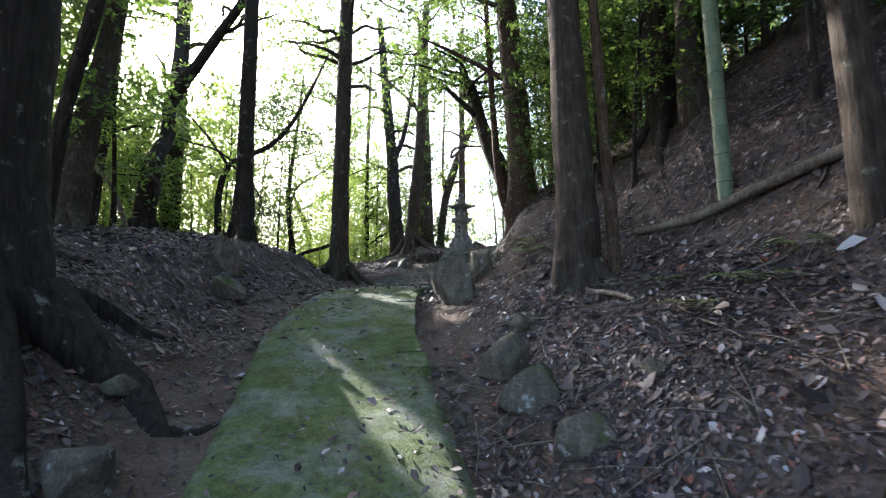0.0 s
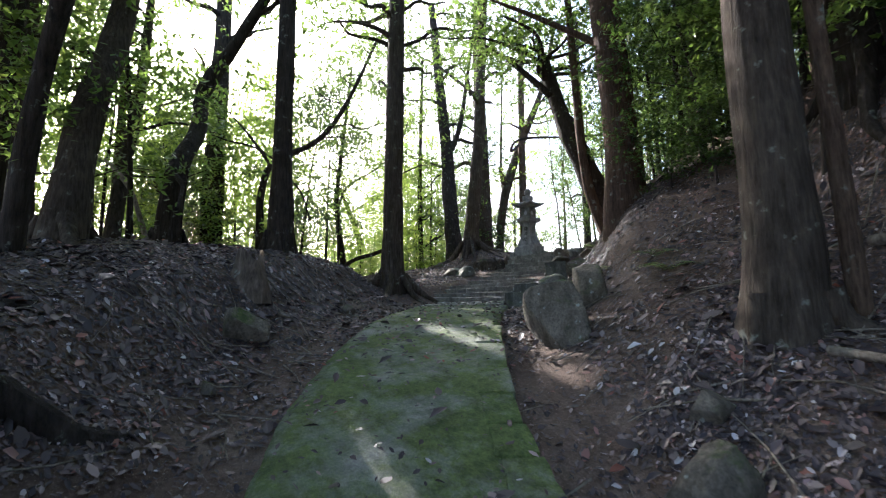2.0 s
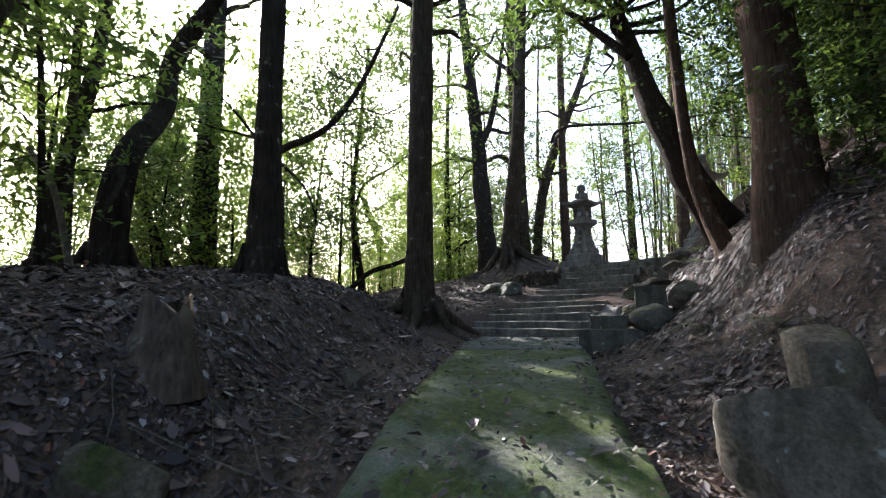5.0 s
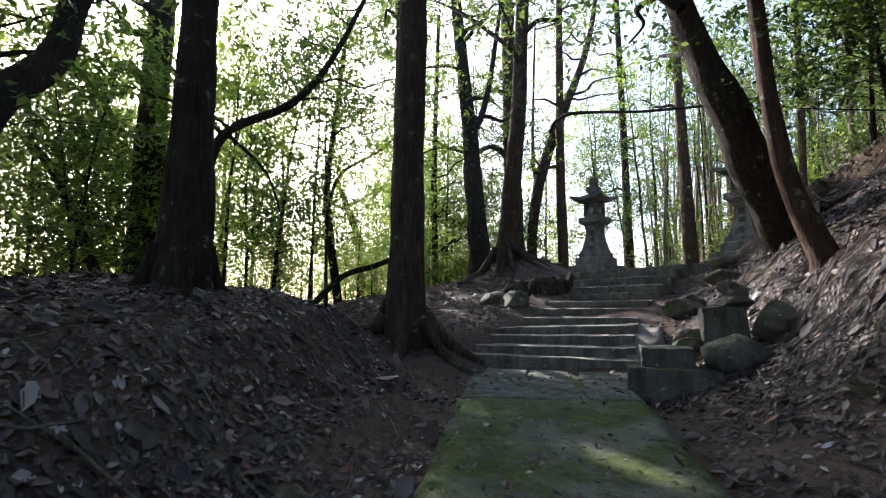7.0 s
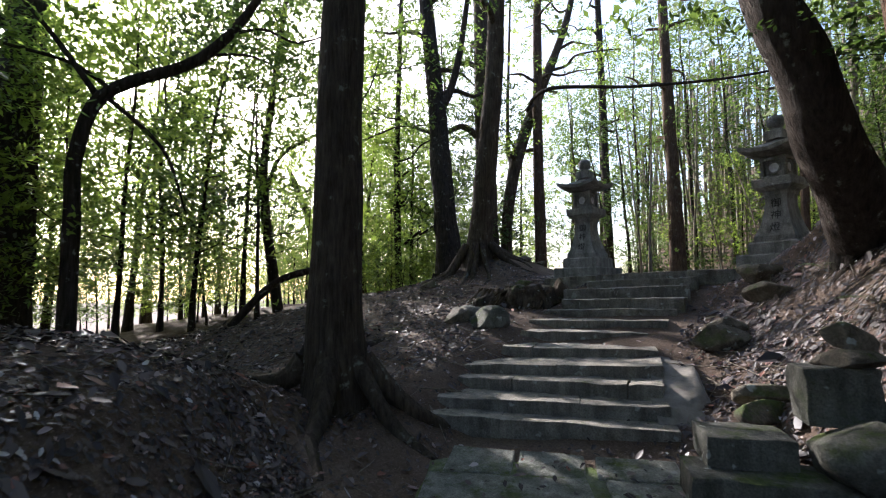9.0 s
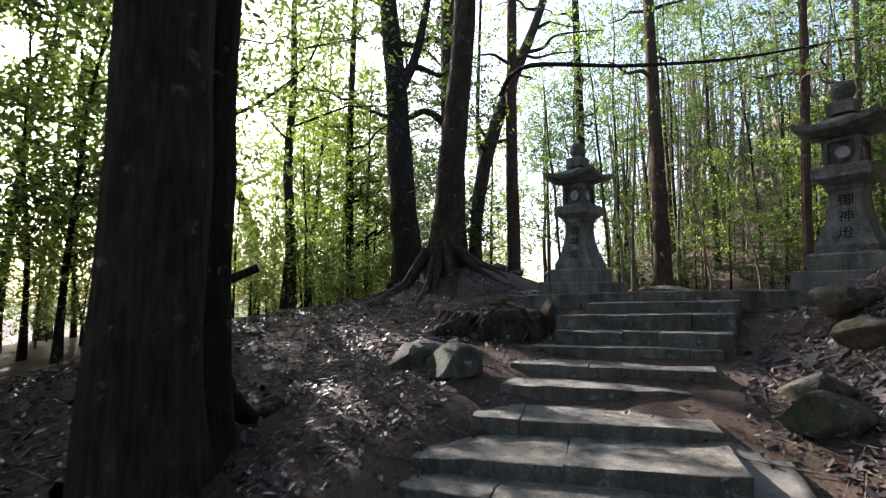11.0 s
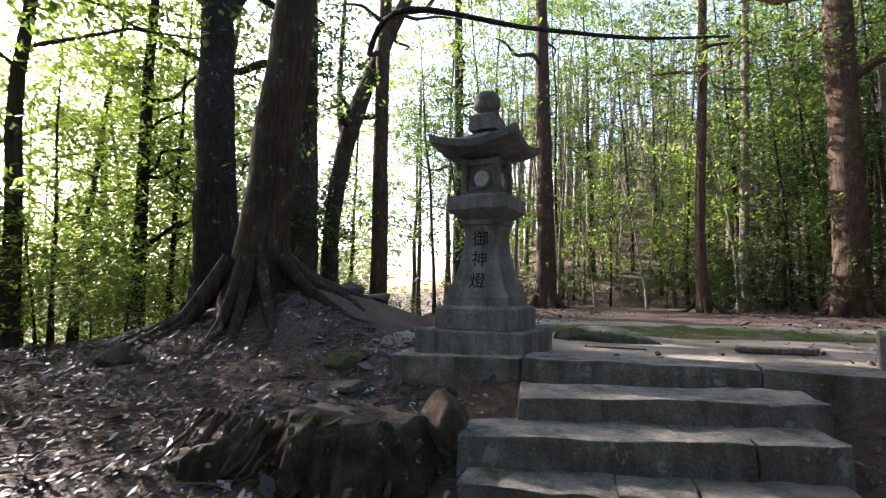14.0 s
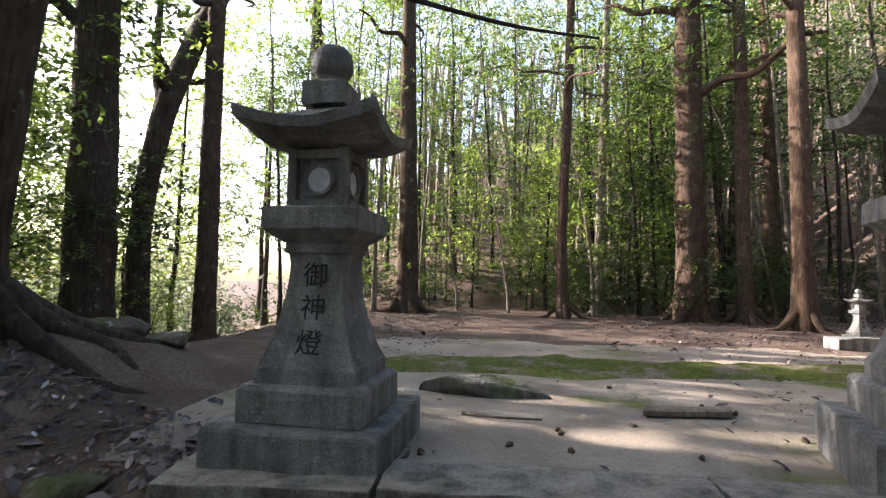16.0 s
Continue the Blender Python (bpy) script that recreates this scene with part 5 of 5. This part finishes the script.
def fallen(name, pts, r0, r1, mat, label, category, sides=9, seed=0):
    bm = bmesh.new()
    p = bend(pts, 5 * len(pts))
    tube(bm, p, [r0 + (r1 - r0) * i / (len(p) - 1) for i in range(len(p))], sides, seed, 0.25)
    return tagged(new(name, mesh_of(bm, name, mat, True)), label, category)


def lie(x, y, h=0.05):
    return (x, y, ground_z(x, y) + h)


fallen("fallen_log", [lie(9.5, -8.05, 0.04), lie(10.2, -8.15, 0.16), lie(10.9, -8.3, 0.15), lie(11.75, -8.5, 0.12)], 0.045, 0.07, DEADWOOD, "pale fallen pole lying across the hillside", "log")
fallen("fallen_branch", [lie(-4.6, -4.9, 0.03), (-4.1, -4.3, -0.05), (-3.6, -3.7, 0.22), (-3.4, -3.3, 0.42)], 0.075, 0.06, BARK_DARK, "dark broken branch on the slope", "branch")
fallen("fallen_branch", [lie(9.4, -9.2, 0.03), lie(9.75, -9.35, 0.06), lie(10.0, -9.5, 0.04)], 0.035, 0.02, DEADWOOD, "short broken branch on the hillside", "branch")
fallen("fallen_branch", [lie(0.6, -11.1, 0.05), (0.0, -11.3, 0.5), (-0.8, -11.6, 1.2)], 0.05, 0.035, DEADWOOD, "pale broken branch leaning on a tree", "branch")
fallen("bough", [(-5.8, 7.0, 7.0), (-4.6, 4.8, 5.8), (-2.9, 3.4, 5.62), (-0.9, 4.8, 5.5), (1.0, 6.3, 5.6), (2.6, 7.6, 5.9)], 0.075, 0.025, BARK_DARK, "long thin bough reaching over the court", "branch")



def moss_ridge():
    bm = bmesh.new()
    nx, ny = 70, 16
    rows = []
    for j in range(ny):
        row = []
        for i in range(nx):
            x = -0.6 + 6.6 * i / (nx - 1)
            v = j / (ny - 1) * 2 - 1
            y = 2.95 + 0.1 * (x - 2) + v * (0.62 + 0.2 * noise.noise((x * 0.9, 0, 4)))
            h = 0.11 * max(0, 1 - v * v) * (0.6 + 0.5 * noise.noise((x * 1.7, y * 1.7, 2))) * min(1, i / 6, (nx - 1 - i) / 6) + 0.04 * noise.noise((x * 6, y * 6, 1)) * (1 - v * v)
            row.append(bm.verts.new((x, y, ground_z(x, y) - 0.012 + h)))
        rows.append(row)
    for a, b in zip(rows, rows[1:]):
        for i in range(nx - 1):
            bm.faces.new((a[i], a[i + 1], b[i + 1], b[i]))
    return tagged(new("moss_bank", mesh_of(bm, "moss_bank", MOSS, True)), "low ridge of olive green moss in the court", "moss", kind="structure")


def moss_material():
    m, n, l, b = material("thick_moss", 0.95, 0.1)
    p = place(n)
    moss = ramp(n, l, noise_node(n, l, 20, 7, 0.75, p), [(0.3, (0.035, 0.045, 0.01)), (0.55, (0.1, 0.115, 0.025)), (0.75, (0.17, 0.18, 0.045))])
    earth = ramp(n, l, noise_node(n, l, 30, 6, 0.7, p), [(0.3, (0.1, 0.08, 0.06)), (0.7, (0.26, 0.21, 0.16))])
    l.new(mixc(n, l, sharpen(n, l, noise_node(n, l, 2.2, 8, 0.7, p), 0.5, 0.6), moss, earth), b.inputs["Base Color"])
    bump(n, l, b, noise_node(n, l, 35, 8, 0.75, p), 0.03)
    return m


MOSS = moss_material()
moss_ridge()
pale = new("stone_block", mesh_of(rough_block((5.6, 5.3), (6.3, 5.45), (6.25, 5.75), (5.55, 5.6), -0.1, (0.13, 0.14, 0.14, 0.13), 91, 0.02), "stone_block", GRANITE))
tagged(pale, "pale squared stone lying at the far side of the court", "stone")


def board():
    bm = rough_block((2.0, 0.95), (2.62, 1.05), (2.66, 1.2), (2.03, 1.1), -0.02, (0.02, 0.025, 0.03, 0.02), 7, 0.006)
    return tagged(new("board", mesh_of(bm, "board", DEADWOOD)), "weathered board lying in the court", "board")


board()


rr = random.Random(31)
for k in range(16):
    x, y = rr.uniform(0.6, 3.0), rr.uniform(-0.35, 2.0)
    bm = rock_bm(0.022, 0.018, 0.016, 200 + k, 2, 0.35)
    ob = new("pine_cone", mesh_of(bm, "pine_cone", STUMP, True))
    ob.matrix_world = pose(x, y, ground_z(x, y) + 0.012, 0, 0, rr.uniform(0, 360))
    tagged(ob, "small dark cone lying in the court", "cone", "cones in the court")
fallen("fallen_twig", [lie(0.75, 0.75, 0.015), lie(1.0, 0.68, 0.02), lie(1.3, 0.7, 0.015)], 0.012, 0.006, STUMP, "thin dark twig lying in the court", "twig")
for k, (x, y, a) in enumerate(((-2.0, 0.75, 20), (-1.75, 0.95, -10), (-2.3, 0.9, 50))):
    rock(x, y, 0.24, 0.15, 0.07, a, 300 + k, "flat dark stone on the rooty mound", 0.2, facets=6)


def bamboo(x, y, r, h):
    t = thing("bamboo", "thick green bamboo cane on the hillside", "bamboo", "", pose(x, y, ground_z(x, y)))
    z, k = -0.2, 0
    while z < h:
        bm = bmesh.new()
        tube(bm, [(0, 0, z), (0, 0, z + 0.02), (0, 0, z + 0.16), (0, 0, z + 0.3), (0, 0, z + 0.32)], [r * 1.06, r, r * 0.98, r, r * 1.06], 18)
        part("cane_joint", bm, BAMBOO, t, smooth=True)
        bm = bmesh.new()
        tube(bm, [(0, 0, z + 0.318), (0, 0, z + 0.326)], [r * 1.03, r * 1.03], 18)
        part("ring", bm, STROKE_SHADE_AND_RING, t, smooth=True)
        z += 0.326
    return t


bamboo(10.5, -7.88, 0.085, 6.5)


def fern(x, y, s, seed):
    nr = random.Random(seed)
    t = thing("fern", "low green fern on the slope", "fern", "ferns on the slope", pose(x, y, ground_z(x, y)))
    for k in range(8):
        a = k * 2 * math.pi / 8 + nr.uniform(-0.3, 0.3)
        verts, faces = [], []
        for i in range(12):
            f = (i + 1) / 12
            px, pz = s * f, s * (0.9 * f - 0.85 * f * f) + 0.02
            w = s * 0.28 * math.sin(math.pi * min(1, f * 0.95 + 0.05)) + 0.01
            for sg in (-1, 1):
                b = len(verts)
                verts += [(px - 0.02 * s, 0, pz), (px + 0.05 * s, sg * w, pz - 0.12 * w), (px + 0.03 * s, 0, pz)]
                faces.append((b, b + 1, b + 2))
        me = quads("frond", verts, faces, LEAF)
        ob = new("frond", me)
        ob.parent = t
        ob.rotation_euler = (0, 0, a)
    return t


for k, (x, y, s) in enumerate(((10.6, -9.75, 0.35), (10.95, -9.4, 0.45), (10.2, -9.2, 0.3), (7.9, -7.9, 0.35), (7.6, -7.5, 0.3), (6.6, -7.0, 0.35), (5.6, -6.2, 0.3), (4.4, -3.4, 0.3), (3.9, -2.0, 0.3), (11.3, -9.0, 0.4))):
    fern(x, y, s, k)


for k, (x, y) in enumerate(((7.2, -6.0), (7.9, -6.3), (6.9, -5.4), (8.0, -5.7))):
    plant_tree(SHRUBS[2], x, y, 83.0 * k, 0.6 + 0.08 * (k % 3), "low dark shrub on the crest of the hillside", "shrub", "shrubs on the crest", name="shrub")

# ---- fallen leaves and twigs ----
def litter(name, n, areas, size, seed, label, mat=LITTER, lift=0.012):
    nr = np.random.default_rng(seed)
    w = np.array([a[5] for a in areas], float)
    which = nr.choice(len(areas), n * 3, p=w / w.sum())
    A = np.array([a[:5] for a in areas])[which]
    x = A[:, 0] + (A[:, 1] - A[:, 0]) * nr.random(len(A))
    y = A[:, 2] + (A[:, 3] - A[:, 2]) * nr.random(len(A))
    al, d, _ = way_coords(x, y)
    p = np.where(np.abs(d) < 0.85, 0.05, np.where(np.abs(d) < 1.5, 0.4, 1.0))
    clump = np.array([noise.noise((a * 0.9, b * 0.9, seed)) for a, b in zip(x, y)])
    p = p * np.clip(0.8 + 0.9 * clump, 0.4, 1.0) * ((np.abs(d) < 7.5) | (y > 0))
    ok = nr.random(len(A)) < p
    x, y, d = x[ok][:n], y[ok][:n], d[ok][:n]
    al = al[ok][:n]
    m = len(x)
    z = ground_at(x, y)
    on_slab = (np.abs(d) < 0.85) & (al < FOOT)
    z = np.where(on_slab, way_coords(x, y)[2] + 0.02, z)
    e = 0.12
    gx, gy = (ground_at(x + e, y) - ground_at(x - e, y)) / (2 * e), (ground_at(x, y + e) - ground_at(x, y - e)) / (2 * e)
    a = nr.uniform(0, 2 * math.pi, m)
    L = size * np.exp(nr.normal(0, 0.38, m))
    W = L * nr.uniform(0.38, 0.6, m)
    tilt, roll = nr.normal(0, 0.3, m), nr.normal(0, 0.35, m)
    f = np.stack([np.cos(a), np.sin(a), np.cos(a) * gx + np.sin(a) * gy + tilt], 1)
    s = np.stack([-np.sin(a), np.cos(a), -np.sin(a) * gx + np.cos(a) * gy + roll], 1)
    f /= np.linalg.norm(f, axis=1)[:, None]
    s /= np.linalg.norm(s, axis=1)[:, None]
    c = np.stack([x, y, z + lift + 0.3 * L * np.abs(tilt)], 1)
    fold = np.stack([np.zeros(m), np.zeros(m), W * nr.uniform(-0.1, 0.35, m)], 1)
    L, W = L[:, None], W[:, None]
    v = np.stack([c - f * L / 2, c + s * W / 2 - f * L * 0.1 + fold, c + s * W * 0.35 + f * L * 0.28 + fold * 0.7, c + f * L / 2 + fold * 0.5, c - s * W * 0.35 + f * L * 0.28 + fold * 0.7, c - s * W / 2 - f * L * 0.1 + fold], 1).reshape(-1, 3)
    b = np.arange(m)[:, None] * 6
    faces = np.concatenate([b + np.array([[0, 1, 2, 3]]), b + np.array([[0, 3, 4, 5]])]).tolist()
    return tagged(new(name, quads(name, v.tolist(), faces, mat)), label, "leaves", kind="stuff")


AREAS = [(3.5, 13.5, -15, -5, 0, 6.5), (8.5, 14.5, -12.5, -6.5, 0, 4.5), (-2, 7, -14, -7, 0, 6.5), (-6, 3, -7.5, 0, 0, 3.5), (2.5, 7, -6.5, -1, 0, 3.2), (-1, 8, -0.5, 5.5, 0, 0.2), (-9, 11, 5.2, 12, 0, 1.2), (5, 13, -20, -12, 0, 0.6)]
litter("leaf_litter", 230000, AREAS, 0.044, 6, "brown fallen leaves strewn over banks and slopes")
litter("large_leaves", 4200, AREAS[:5], 0.085, 8, "large curled dead leaves lying on the bank", lift=0.03)


def twigs(n, areas, seed):
    r = random.Random(seed)
    bm = bmesh.new()
    for _ in range(n):
        a = r.choice(areas)
        x, y = r.uniform(a[0], a[1]), r.uniform(a[2], a[3])
        if abs(float(way_coords(np.array([x]), np.array([y]))[1][0])) < 1.0:
            continue
        t, ln = r.uniform(0, 2 * math.pi), r.uniform(0.12, 0.7)
        q = [lie(x + math.cos(t) * ln * f, y + math.sin(t) * ln * f + 0.06 * ln * math.sin(f * 5), 0.03) for f in (0, 0.5, 1)]
        rad = r.uniform(0.003, 0.009)
        tube(bm, q, [rad, rad * 0.8, rad * 0.5], 4, cap=False)
    return tagged(new("twigs", mesh_of(bm, "twigs", DEADWOOD)), "thin dry twigs on the ground", "twigs", kind="stuff")


twigs(1500, AREAS[:5], 12)
open_gaps()
